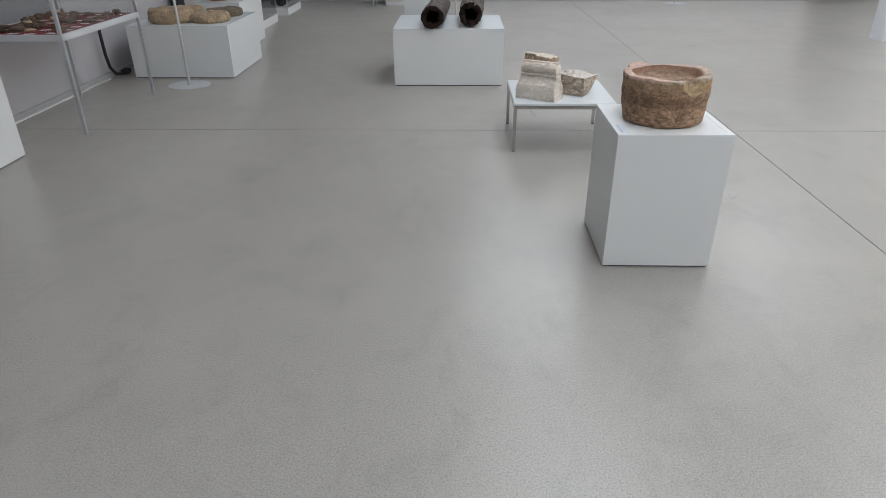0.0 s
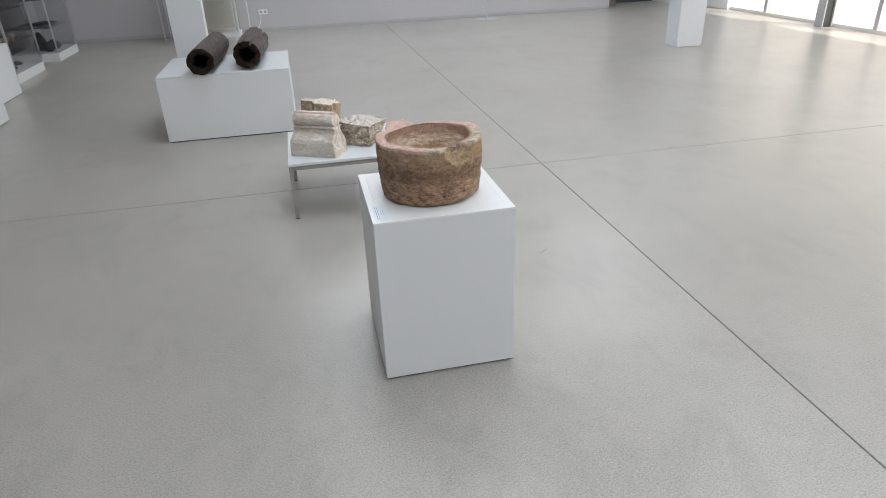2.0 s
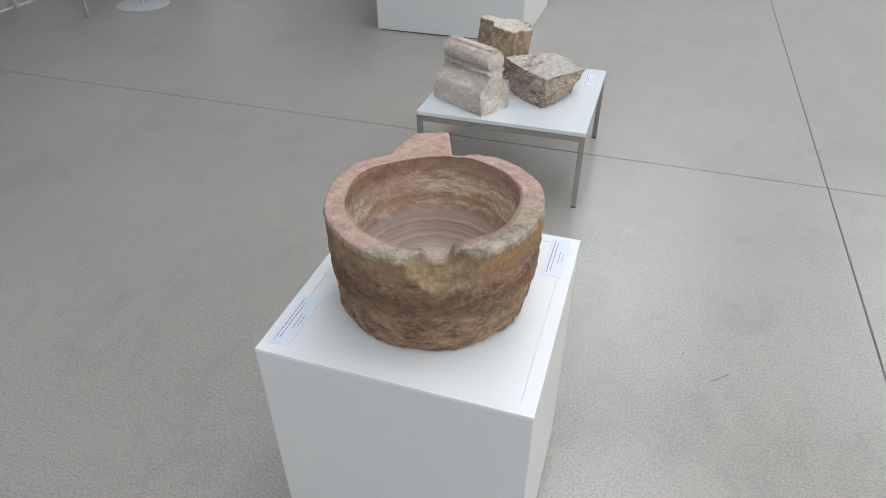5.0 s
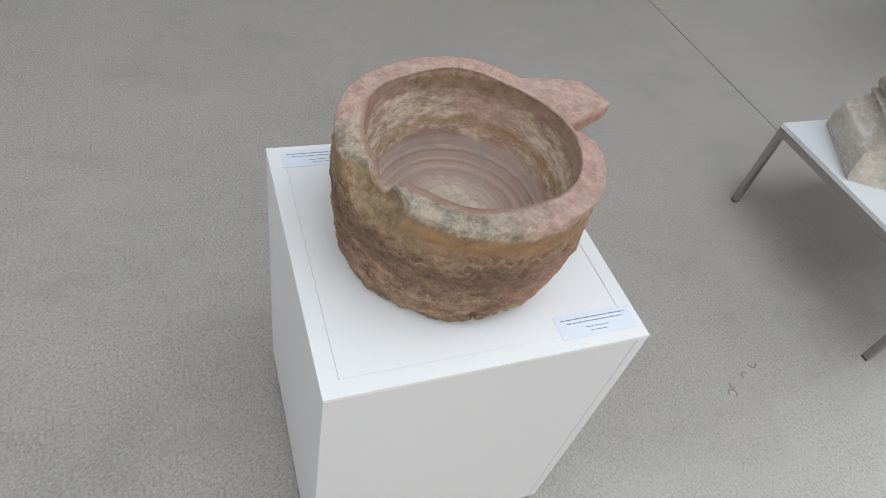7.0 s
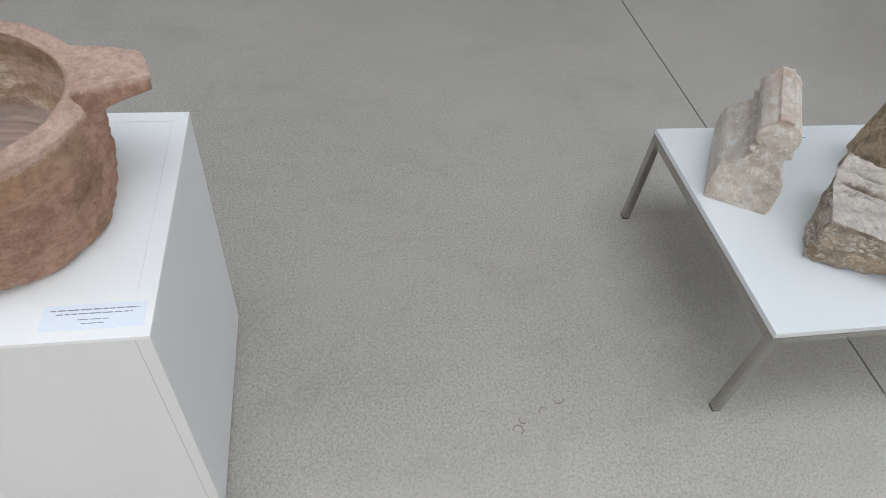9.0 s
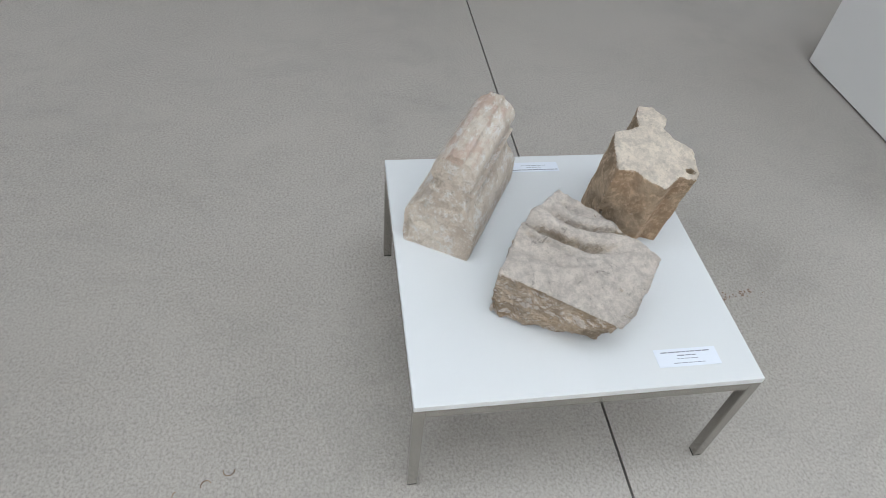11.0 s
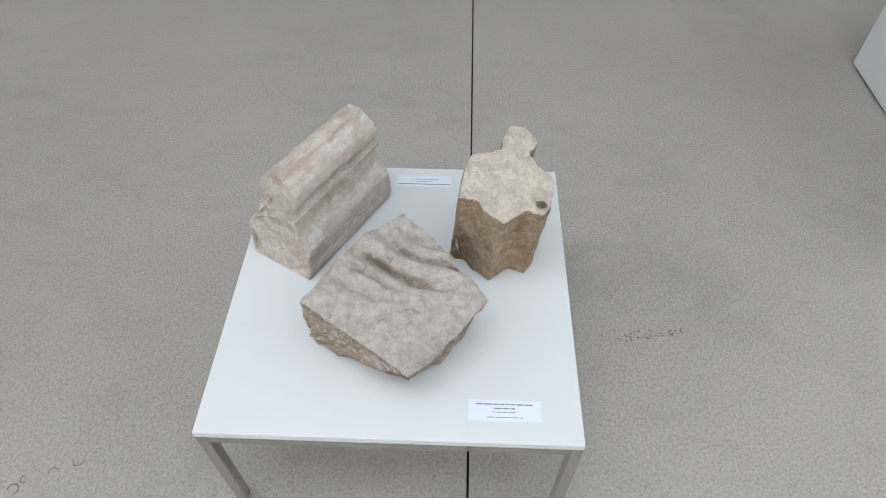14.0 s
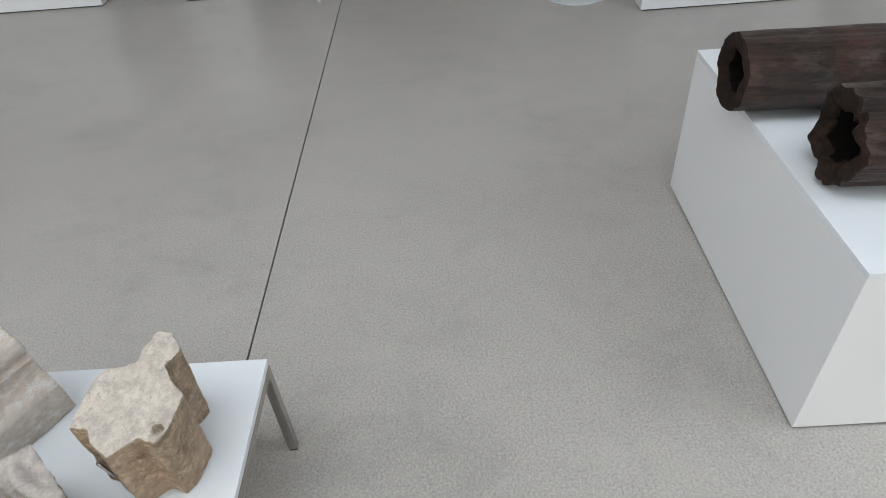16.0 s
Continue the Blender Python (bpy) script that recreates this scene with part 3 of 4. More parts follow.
column = solid("square_column", bm_box(5.495, 5.86, 8.69, 8.985, 0, CEIL, 0.004), M_WHITE2, (0, 0, 0), "white painted square column standing on the concrete", "column", kind="structure")

# passage
solid("passage_door", bm_box(6.66, 6.93, 13.42, 13.46, 0, 2.2, 0.003), M_BROWNDOOR, (0, 0, 0), "brown veneered door leaf standing in the passage", "door")
# the passage's darkness is put into the colour of this wide front
solid("passage_cabinet", bm_box(6.95, 8.00, 13.9, 14.3, 0, 2.2, 0.005), M_BLUEGREY, (0, 0, 0), "blue-grey cabinet at the passage side, darkened to stand for the passage's shade", "cabinet")

# outside
solid("ground", bm_box(8.7, 400, -400, 400, -0.32, -0.02), M_PAVE, (0, 0, 0), "pale sunlit paving outside the glazing", "ground", kind="structure")


# glowing sheet added in place of the bright daylight beyond the panes
solid("backdrop", bm_box(16.0, 16.2, -22, 40, -0.02, 7.5), M_GLOW, (0, 0, 0), "plain bright distance outside the glazing", "backdrop", kind="structure")


# ---- plinths ----
M_SEAM = mat("grey_board_seam", (0.42, 0.43, 0.44), 0.6)

def plinth(at, size, height, label, inset=0.0, group=""):
    """A plinth of painted board; inset: the width of the rim round a let-in top panel."""
    w, d = size
    p = thing("display_plinth", at, label, "plinth", group)
    if inset:
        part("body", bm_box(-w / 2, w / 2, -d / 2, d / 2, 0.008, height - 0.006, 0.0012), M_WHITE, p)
        part("board_seam", bm_box(w / 2, w / 2 + 0.0003, d / 2 - 0.0205, d / 2 - 0.0197, 0.008, height - 0.006), M_SEAM, p, "fine seam between two boards")
        rim = bmesh.new()
        for b in ((-w / 2, w / 2, -d / 2, -d / 2 + inset), (-w / 2, w / 2, d / 2 - inset, d / 2), (-w / 2, -w / 2 + inset, -d / 2 + inset, d / 2 - inset), (w / 2 - inset, w / 2, -d / 2 + inset, d / 2 - inset)):
            bm_box(*b, height - 0.006, height, 0, rim)
        part("rim", rim, M_LIT_TOP, p)
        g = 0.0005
        part("top_panel", bm_box(-w / 2 + inset + g, w / 2 - inset - g, -d / 2 + inset + g, d / 2 - inset - g, height - 0.006, height - 0.0005), M_LIT_TOP, p)
    else:
        part("body", bm_box(-w / 2, w / 2, -d / 2, d / 2, 0.008, height - 0.016, 0.0012), M_WHITE, p)
        part("top_panel", bm_box(-w / 2, w / 2, -d / 2, d / 2, height - 0.0155, height, 0.0015), M_TABLE, p)
    # black strip added to draw the contact shadow along the floor
    part("base_shade_strip", bm_box(-w / 2 + 0.009, w / 2 - 0.009, -d / 2 + 0.009, d / 2 - 0.009, 0.0, 0.008), M_RUBBER, p, "dark strip standing in for the shadow line under the box")
    return p


P1X, P1Y, P1H = 1.0395, 2.978, 0.646
plinth((P1X, P1Y, 0), (0.497, 0.503), P1H, "white lacquered square plinth carrying the stone mortar", 0.026)
P2H = 0.533
plinth((0.0, 6.796, 0), (1.045, 0.93), P2H, "low wide white plinth carrying two dark timber pipes")
plinth((-2.71, 7.17, 0), (1.02, 1.04), 0.515, "white plinth carrying four flat round stones")
plinth((-2.80, 8.58, 0), (0.55, 0.92), 0.56, "white plinth carrying a round stone ball")
plinth((-3.182, 4.04, 0), (0.52, 0.44), 0.95, "tall white plinth beside the glass table case")
plinth((-3.21, 2.6, 0), (0.52, 1.32), 0.9, "white plinth along the lavender-grey wall")
plinth((-0.355, 7.50, 0), (0.30, 0.15), 1.25, "tall narrow white plinth behind the timber pipes")


def card(at, w, d, turn, lines, label="small pale label card with lines of grey print"):
    c = solid("label_card", bm_box(-w / 2, w / 2, -d / 2, d / 2, 0, 0.0008), M_PAPER, at, label, "label", "label cards", turn)
    for yy, length, thick in lines:
        words, x, k = bmesh.new(), -w * length / 2, 0
        while x < w * length / 2 - 0.001:
            end = min(x + 0.006 + 0.0085 * (0.5 + 0.5 * math.sin(7.3 * k + 90 * yy + 40 * w)), w * length / 2)
            bm_box(x, end, yy * d - thick, yy * d + thick, 0.0008, 0.0011, 0, words)
            x, k = end + 0.0022, k + 1
        part("print_line", words, M_INK, c)
    return c


LINES_A = ((0.28, 0.86, 0.0009), (0.12, 0.74, 0.0008), (-0.12, 0.3, 0.0006), (-0.28, 0.22, 0.0006))
card((1.249, 3.153, P1H), 0.132, 0.042, 90, LINES_A)
card((0.824, 2.814, P1H), 0.132, 0.042, 90, LINES_A)


# ---- stone mortar ----
def mortar():
    H = 0.210
    prof = [(0.0, 0.0), (0.10, 0.0), (0.168, 0.0), (0.176, 0.006)]
    for k in range(1, 45):
        z = 0.006 + (H - 0.014) * k / 44
        prof.append((0.178 + 0.0125 * min(1, z / 0.13) ** 0.8, z))
    prof += [(0.1906, H - 0.0016), (0.1892, H)]
    outer_last = len(prof) - 2
    prof += [(0.180, H), (0.175, H), (0.169, H), (0.163, H), (0.158, H), (0.1552, H), (0.1545, H - 0.0015)]
    inner_first = len(prof) - 1
    for k in range(1, 31):
        f = k / 30
        prof.append((0.1535 - 0.024 * f ** 1.5, H - 0.006 - 0.124 * f))
    prof += [(0.122, 0.062), (0.108, 0.054), (0.09, 0.050), (0.072, 0.048), (0.0605, 0.0465), (0.0575, 0.048), (0.0560, 0.055), (0.053, 0.0595), (0.045, 0.0615), (0.03, 0.063), (0.015, 0.0635), (0.0, 0.0635)]
    N = 480
    bm = bmesh.new()
    rings = []

    def bowl(x):
        x = max(0.0, min(1.0, x))
        return x * x * (3 - 2 * x)

    for i, (r, z) in enumerate(prof):
        ring = []
        outer, rim = i <= outer_last, r > 0.15 and z > H - 0.07
        for k in range(N if r > 0 else 1):
            a = 2 * math.pi * k / N
            deg = (math.degrees(a) + 180) % 360 - 180
            rr, zz = r, z
            if 0.0 < r < 0.062:
                rr *= 1 + 0.05 * math.sin(a * 2 + 1) + 0.03 * math.sin(a * 5)
            if r > 0.15:
                rr *= 1 + 0.012 * math.sin(2 * a + 0.4) + 0.006 * math.sin(3 * a)
            if outer and r > 0.15:
                # flattish chisel facets towards the foot
                rr -= 0.003 * bowl(1 - z / 0.05) * (0.5 + 0.5 * math.sin(8 * a + 1.1))
                side = bowl((deg + 30) / 60) if deg < 100 else 1 - bowl((deg - 150) / 60)
                rr -= 0.009 * side * bowl(1 - z / 0.10)
            if i <= inner_first - 2 and r > 0.15:
                # the lug
                d = deg - 109
                w = 1 - max(0.0, min(1.0, (abs(d) - 7.0) / (19.0 if d > 0 else 4.0)))
                up = bowl((z - 0.158) / 0.030)
                rr += 0.074 * w * up * bowl((r - 0.157) / 0.028)
            if rim:
                top = bowl((z - (H - 0.04)) / 0.04)
                zz += top * (0.003 * math.sin(a * 2 + 0.8) + 0.002 * math.sin(5 * a) + 0.003 * noise.noise(Vector((math.cos(a) * 3, math.sin(a) * 3, 0.3))))
                # spout notch, with steep sides
                d = (deg + 67.5) / 7.6
                cut = 1 / (1 + abs(d) ** 12)
                zz -= 0.026 * cut * top * max(0.2, 1 - 0.3 * d * d)
                zz += 0.005 * top * bowl(1 - abs(deg + 44) / 22) + 0.004 * top * bowl(1 - abs(deg - 10) / 60)
                # fracture step beside the lug
                d = (deg - 92) / 4.0
                if outer or r > 0.165:
                    zz -= 0.030 / (1 + abs(d) ** 6) * top * bowl((r - 0.166) / 0.008)
                d = (deg - 83) / 9.0
                zz -= 0.006 / (1 + abs(d) ** 8) * top * bowl((r - 0.174) / 0.008)
            if r > 0.15 and i <= inner_first - 2:
                # broken hollow below the notch, with a crisp edge
                wob = 1 + 0.22 * noise.noise(Vector((deg * 0.11, z * 40, 1)))
                dc = (deg + 67) / (21.0 if deg > -67 else 18.5)
                dz = max(0.0, (H - z)) / 0.066
                q = (abs(dc) ** 2.2 + abs(dz) ** 1.9) * wob
                if q < 1:
                    rr = min(rr, 0.187 - 0.025 * (1 - q) ** 0.45)
                dc, dz = (deg - 90) / 8, (H - z) / 0.05
                q = dc * dc + dz * dz
                if q < 1:
                    rr = min(rr, 0.190 - 0.012 * (1 - q) ** 0.4)
                dc, dz = (deg - 93) / 4.5, (H - z) / 0.085
                q = dc * dc + dz * dz
                if q < 1:
                    rr = min(rr, 0.187 - 0.026 * (1 - q) ** 0.5)
            if outer and r > 0.15:
                dc, dz = (deg - 192) / 4.0, (z - H + 0.014) / 0.012
                if deg < 0:
                    dc = (deg + 168) / 4.0
                q = dc * dc + dz * dz
                if q < 1:
                    rr -= 0.028 * (1 - q) ** 0.5
                if abs(deg + 4 + 4 * math.sin(z * 60)) < 0.8 and (z < 0.034 or 0.055 < z < 0.072):
                    rr -= 0.010
                dc = (deg - 14) / 13
                if z < 0.012 and abs(dc) < 1:
                    rr -= 0.012 * (1 - dc * dc)
                    if z > 0.0:
                        zz += 0.004 * (1 - dc * dc)
            p = Vector((rr * math.cos(a), rr * math.sin(a), zz))
            if r <= 0.1545:
                p += Vector((-0.006, 0.005, 0)) * min(1, r / 0.12)
            if z > 0.001 or not outer:
                wall = 0.004 < z < H - 0.004 and r > 0.12
                nrm = Vector((math.cos(a), math.sin(a), 0)) * (1 if outer else -1) if wall else Vector((0, 0, 1))
                amp = 0.0030 if outer else (0.0022 if z > 0.075 else 0.0012)
                if not wall:
                    amp = 0.0011
                p += nrm * amp * (0.7 * fbm(p, 24) + 1.0 * fbm(p + Vector((3, 1, 2)), 75, 4))
                if outer and wall:
                    # worn beds that slant round the stone
                    bed = noise.noise(Vector((math.cos(a) * 1.3, math.sin(a) * 1.3, p.z * 55 - p.y * 16)))
                    p += nrm * (0.0022 * bed + 0.0030 * max(0.0, noise.noise(Vector((p.x * 26, p.y * 26, p.z * 90 + 5))) - 0.1))
                    pit = noise.noise(Vector((p.x * 60, p.y * 60, p.z * 110)))
                    if pit > 0.35:
                        p -= nrm * (pit - 0.35) * 0.007
            ring.append(bm.verts.new(p))
        rings.append(ring)
    for a, b in zip(rings, rings[1:]):
        for k in range(N):
            j = (k + 1) % N
            vs = list(dict.fromkeys([a[k % len(a)], a[j % len(a)], b[j % len(b)], b[k % len(b)]]))
            if len(vs) > 2:
                bm.faces.new(vs).smooth = True
    bmesh.ops.recalc_face_normals(bm, faces=bm.faces[:])
    return bm


solid("stone_mortar", mortar(), M_MORTAR, (1.040, 2.979, P1H), "reddish brown sandstone mortar with chipped rim and one lug on plinth", "mortar")


# ---- low table with carved stones ----
def low_table(at, w, d, h):
    t = thing("low_table", at, "low square white table on satin chrome legs, carrying three carved stones", "table")
    part("tabletop", bm_box(-w / 2, w / 2, -d / 2, d / 2, h - 0.016, h, 0.0015), M_TABLE, t)
    s = 0.022
    for b in ((-w / 2 + s, w / 2 - s, -d / 2, -d / 2 + s), (-w / 2 + s, w / 2 - s, d / 2 - s, d / 2), (-w / 2, -w / 2 + s, -d / 2 + s, d / 2 - s), (w / 2 - s, w / 2, -d / 2 + s, d / 2 - s)):
        part("rail", bm_box(*b, h - 0.040, h - 0.0165, 0.001), M_CHROME, t)
    for sx in (-1, 1):
        for sy in (-1, 1):
            x, y = sx * (w / 2 - s / 2), sy * (d / 2 - s / 2)
            leg = part("leg", bm_box(x - s / 2, x + s / 2, y - s / 2, y + s / 2, 0.005, h - 0.0165, 0.001), M_CHROME, t, "satin chrome square leg")
            part("foot_pad", bm_box(x - s / 2 + 0.001, x + s / 2 - 0.001, y - s / 2 + 0.001, y + s / 2 - 0.001, 0, 0.005), M_RUBBER, leg)
    return t


TH = 0.341
low_table((0.829, 4.737, 0), 0.697, 0.695, TH)
LINES_B = ((0.3, 0.8, 0.0012), (0.1, 0.3, 0.0011), (-0.08, 0.36, 0.0006), (-0.32, 0.5, 0.0007))
card((1.1155, 4.945, TH), 0.132, 0.041, 90, LINES_B, "small pale label card at the table edge")
card((0.525, 4.767, TH), 0.130, 0.036, 90, ((-0.3, 0.95, 0.0014), (-0.05, 0.3, 0.0006), (0.15, 0.5, 0.0006)), "small pale label card between two stones")

# moulded block
A_HALF = [(0.077, 0), (0.082, 0.02), (0.081, 0.076), (0.075, 0.090), (0.060, 0.102), (0.047, 0.117), (0.037, 0.134), (0.034, 0.142), (0.049, 0.146), (0.050, 0.153),
          (0.031, 0.156), (0.031, 0.161), (0.043, 0.168), (0.049, 0.183), (0.046, 0.200), (0.035, 0.214), (0.020, 0.221), (0.016, 0.229)]
A_HALF = [(y, z * 1.08) for y, z in A_HALF]
A_PROFILE = [(-y, z) for y, z in A_HALF[:1]] + A_HALF + [(-y, z) for y, z in A_HALF[::-1][:-1]]
A_PROFILE = [(y - 0.015 * min(1, max(0, (z - 0.10) / 0.05)), z) for y, z in A_PROFILE]


def moulded_block():
    bm = bmesh.new()
    L = 0.298
    ends = []
    for x, slant in ((-L / 2, -0.12), (L / 2, 0.05)):
        ends.append([bm.verts.new((x - z * slant * (1 if x > 0 else 1), y, z)) for y, z in A_PROFILE])
    n = len(A_PROFILE)
    for i in range(n):
        bm.faces.new((ends[0][i], ends[1][i], ends[1][(i + 1) % n], ends[0][(i + 1) % n]))
    bm.faces.new(ends[0][::-1])
    bm.faces.new(ends[1])

    def chips(co, nrm):
        # broken end faces
        return -abs(nrm.x) * (0.012 * abs(fbm(co, 14, 3)) + 0.006 * abs(fbm(co, 50, 4))) if abs(co.x) > L / 2 - 0.04 else 0.0

    return dense(bm, 0.0027, 0.0013, 1, chips)


solid("moulded_stone_block", moulded_block(), M_LIMEA, (0.668, 4.550, TH), "beige limestone block with a rounded moulding, lying on the table", "carved stone", turn=150)

def hull(points):
    bm = bmesh.new()
    for p in points:
        bm.verts.new(p)
    bmesh.ops.convex_hull(bm, input=bm.verts[:])
    loose = [v for v in bm.verts if not v.link_faces]
    bmesh.ops.delete(bm, geom=loose, context="VERTS")
    return bm


B_AT = Vector((0.93, 4.72, TH))
B_LOW = [(0.972, 4.560), (1.010, 4.610), (1.030, 4.680), (1.045, 4.735), (1.062, 4.768), (1.03, 4.82), (0.95, 4.875), (0.90, 4.85), (0.80, 4.77), (0.795, 4.72), (0.885, 4.62)]
B_TOP = [(0.759, 4.742, 0.141), (0.799, 4.780, 0.136), (0.854, 4.839, 0.129), (0.913, 4.878, 0.124), (0.955, 4.912, 0.119), (0.978, 4.889, 0.118), (1.050, 4.839, 0.116),
         (1.088, 4.815, 0.114), (1.116, 4.774, 0.113), (1.078, 4.743, 0.117), (1.031, 4.660, 0.123), (0.998, 4.598, 0.127), (0.977, 4.566, 0.128), (0.944, 4.585, 0.131), (0.874, 4.625, 0.137), (0.826, 4.664, 0.141)]


def slab_fragment():
    def folds(co, nrm):
        if nrm.z < 0.35:
            beds = noise.noise(Vector((co.x * 9, co.y * 9, co.z * 70)))
            return -0.014 * abs(fbm(co, 13, 4)) - 0.004 * abs(fbm(co, 50, 4)) + 0.0022 * beds + 0.006 * noise.noise(co * 22)
        # curved drapery folds that run out towards the north corner
        along = 0.763 * (co.x + 0.171) + 0.648 * (co.y - 0.022)
        d = 0.648 * (co.x + 0.171) - 0.763 * (co.y - 0.022)
        u = d + 0.42 * along + 2.4 * (along - 0.09) ** 2 + 0.010 * noise.noise(co * 12)
        fold = 0.0
        for at, deep, wide, until in ((0.045, 0.016, 0.008, 0.13), (0.083, 0.023, 0.010, 0.21), (0.145, 0.028, 0.011, 0.21), (0.178, 0.012, 0.007, 0.17), (0.215, 0.012, 0.014, 0.18)):
            fold -= deep * math.exp(-((u - at) / wide) ** 2) * max(0.0, min(1.0, (until - along) / 0.05)) * max(0.15, min(1.0, (along - 0.005) / 0.04))
        fold += 0.005 * math.exp(-((u - 0.112) / 0.016) ** 2)
        hole = (co.x - 0.106) ** 2 + (co.y - 0.076) ** 2
        if hole < 0.00009:
            fold -= 0.004
        return nrm.z * (fold + 0.0035 * fbm(co, 14, 4) + 0.0018 * fbm(co, 60, 4))

    bm = hull([(x - B_AT.x, y - B_AT.y, 0) for x, y in B_LOW] + [(x - B_AT.x, y - B_AT.y, z) for x, y, z in B_TOP])
    return dense(bm, 0.0030, 0.0046, 2, folds)


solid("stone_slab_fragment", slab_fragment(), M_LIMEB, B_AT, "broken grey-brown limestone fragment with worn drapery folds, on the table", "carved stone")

C_AT = Vector((0.73, 4.945, TH))
C_OUT = [(0.600, 4.955), (0.606, 4.985), (0.640, 5.008), (0.672, 4.990), (0.700, 5.006), (0.726, 5.038), (0.790, 5.026), (0.808, 5.010), (0.798, 4.978),
         (0.830, 4.936), (0.800, 4.900), (0.776, 4.886), (0.774, 4.851), (0.710, 4.860), (0.674, 4.876), (0.668, 4.905), (0.662, 4.934), (0.632, 4.938)]


C_OUT = [(0.594 + (x - 0.60) * 1.09, y) for x, y in C_OUT]


def star_block():
    bm = bm_prism([(x - C_AT.x, y - C_AT.y) for x, y in C_OUT][::-1], 0, 0.220, (-0.022, -0.018), (-0.13, 0.0), 1.0)
    return dense(bm, 0.0036, 0.0030, 3, lambda co, nrm: -0.008 * max(0.0, noise.noise(co * 22)) * max(0.0, nrm.z)
                 - 0.010 * max(0.0, noise.noise(co * 70) - 0.25) * max(0.0, nrm.z)
                 - 0.022 * max(0.0, 1 - ((co.x - 0.066) ** 2 + (co.y - 0.062) ** 2) / 0.00012) * max(0.0, nrm.z))


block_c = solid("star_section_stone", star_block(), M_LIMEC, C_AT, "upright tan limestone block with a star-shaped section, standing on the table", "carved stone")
part("metal_pin", bm_tube([(0.040, -0.090, 0.030), (0.046, -0.098, 0.085)], 0.0035), M_CHROME, block_c, "thin metal pin")


# ---- timber pipes ----
def timber_pipe(length, r, seed, rough):
    """A hollowed log lying along y, its foot at z = 0."""
    N, K = 110, 60
    bm = bmesh.new()
    off = Vector((seed * 7.3, seed, seed * 3.1))
    rings = []
    for i in range(K + 1):
        y = length * i / K
        ring = []
        for k in range(N):
            a = 2 * math.pi * k / N
            rad = r * (1 - 0.02 * math.sin(y * 3 + seed)) * (1 + 0.02 * math.sin(2 * a + seed))
            q = Vector((math.cos(a) * 2.2, y * 1.4, math.sin(a) * 2.2)) + off
            rad += 0.007 * fbm(q, 1.1, 5) + rough * 0.12 * fbm(q * 1.3, 1.3, 3)
            gouge = noise.noise(Vector((math.cos(a) * 3, y * 2.2, math.sin(a) * 3)) + off * 2)
            if gouge > 0.38:
                rad -= (gouge - 0.38) * rough
            end = 5.0 * rough * rough * (noise.noise(Vector((math.cos(a) * 1.5, seed, math.sin(a) * 1.5))) + 0.15 * noise.noise(Vector((math.cos(a) * 5, seed + 3, math.sin(a) * 5)))) if i in (0, K) else 0
            ring.append(bm.verts.new((rad * math.cos(a), y + end, rad * math.sin(a))))
        rings.append(ring)
    for a, b in zip(rings, rings[1:]):
        for k in range(N):
            bm.faces.new((a[k], a[(k + 1) % N], b[(k + 1) % N], b[k])).smooth = True
    caps = []
    for ring, sgn in ((rings[0], 1), (rings[-1], -1)):
        last = ring
        for f, dy in ((0.97, -0.006), (0.90, -0.008), (0.78, -0.006), (0.64, -0.002), (0.54, 0.012), (0.50, 0.09), (0.46, 0.22), (0.30, 0.34)):
            now = []
            for k, v in enumerate(ring):
                a = 2 * math.pi * k / N
                g = f * (1 + (0.3 if f < 0.55 else 0.05) * noise.noise(Vector((math.cos(a) * 1.8, 0.6 * f + seed, math.sin(a) * 1.8))))
                now.append(bm.verts.new((v.co.x * g, v.co.y + sgn * (dy + 0.004 * noise.noise(v.co * 30 * f)), v.co.z * g)))
            for k in range(N):
                fc = bm.faces.new((last[k], now[k], now[(k + 1) % N], last[(k + 1) % N]))
                fc.material_index = 1 if f > 0.53 else 2
                fc.smooth = True
            last = now
        bm.faces.new(last).material_index = 2
    bmesh.ops.recalc_face_normals(bm, faces=bm.faces[:])
    low = min(v.co.z for v in bm.verts)
    for v in bm.verts:
        v.co.z -= low
    return bm


def pipe_thing(at, turn, length, r, seed, rough, label):
    ob = solid("timber_pipe", timber_pipe(length, r, seed, rough), M_WOOD, at, label, "timber", "hollow timber pipes", turn)
    ob.data.materials.append(M_WOODEND)
    ob.data.materials.append(M_HOLLOW_SHADE)
    return ob


pipe_thing((-0.150, 6.284, P2H), -3, 0.93, 0.105, 1, 0.03, "dark brown hollow log with a smooth surface, on the white plinth")
pipe_thing((0.205, 6.385, P2H), -3, 0.84, 0.110, 2, 0.09, "dark gnarled hollow log with a ragged open end on white plinth")


# ---- west side things ----
def floor_stand(at, height, label):
    s = thing("floor_stand", at, label, "stand", "slim floor stands")
    part("base_disc", bm_disc(0.20, 0, 0.006), M_ALUPAINT, s, "flat round base")
    part("pole", bm_turn([(0, 0.006), (0.0125, 0.006), (0.0125, height - 0.004), (0.009, height), (0, height)], 20), M_ALU, s)
    part("collar", bm_turn([(0.0126, 0.0062), (0.022, 0.0062), (0.022, 0.014), (0.0126, 0.018)], 20), M_ALU, s)
    return s


floor_stand((-2.553, 6.35, 0), 1.5, "slim aluminium stand on a round base before the low plinth")
floor_stand((4.06, 12.75, 0), 1.5, "slim aluminium stand on a round base near the grey wall")
floor_stand((0.045, 9.82, 0), 1.6, "slim pale stand behind the timber pipes")


def rock(name, at, size, seed, material, label, category, rough=0.18, group="", turn=0):
    return solid(name, bm_rock(size, seed, rough), material, at, label, category, group, turn)


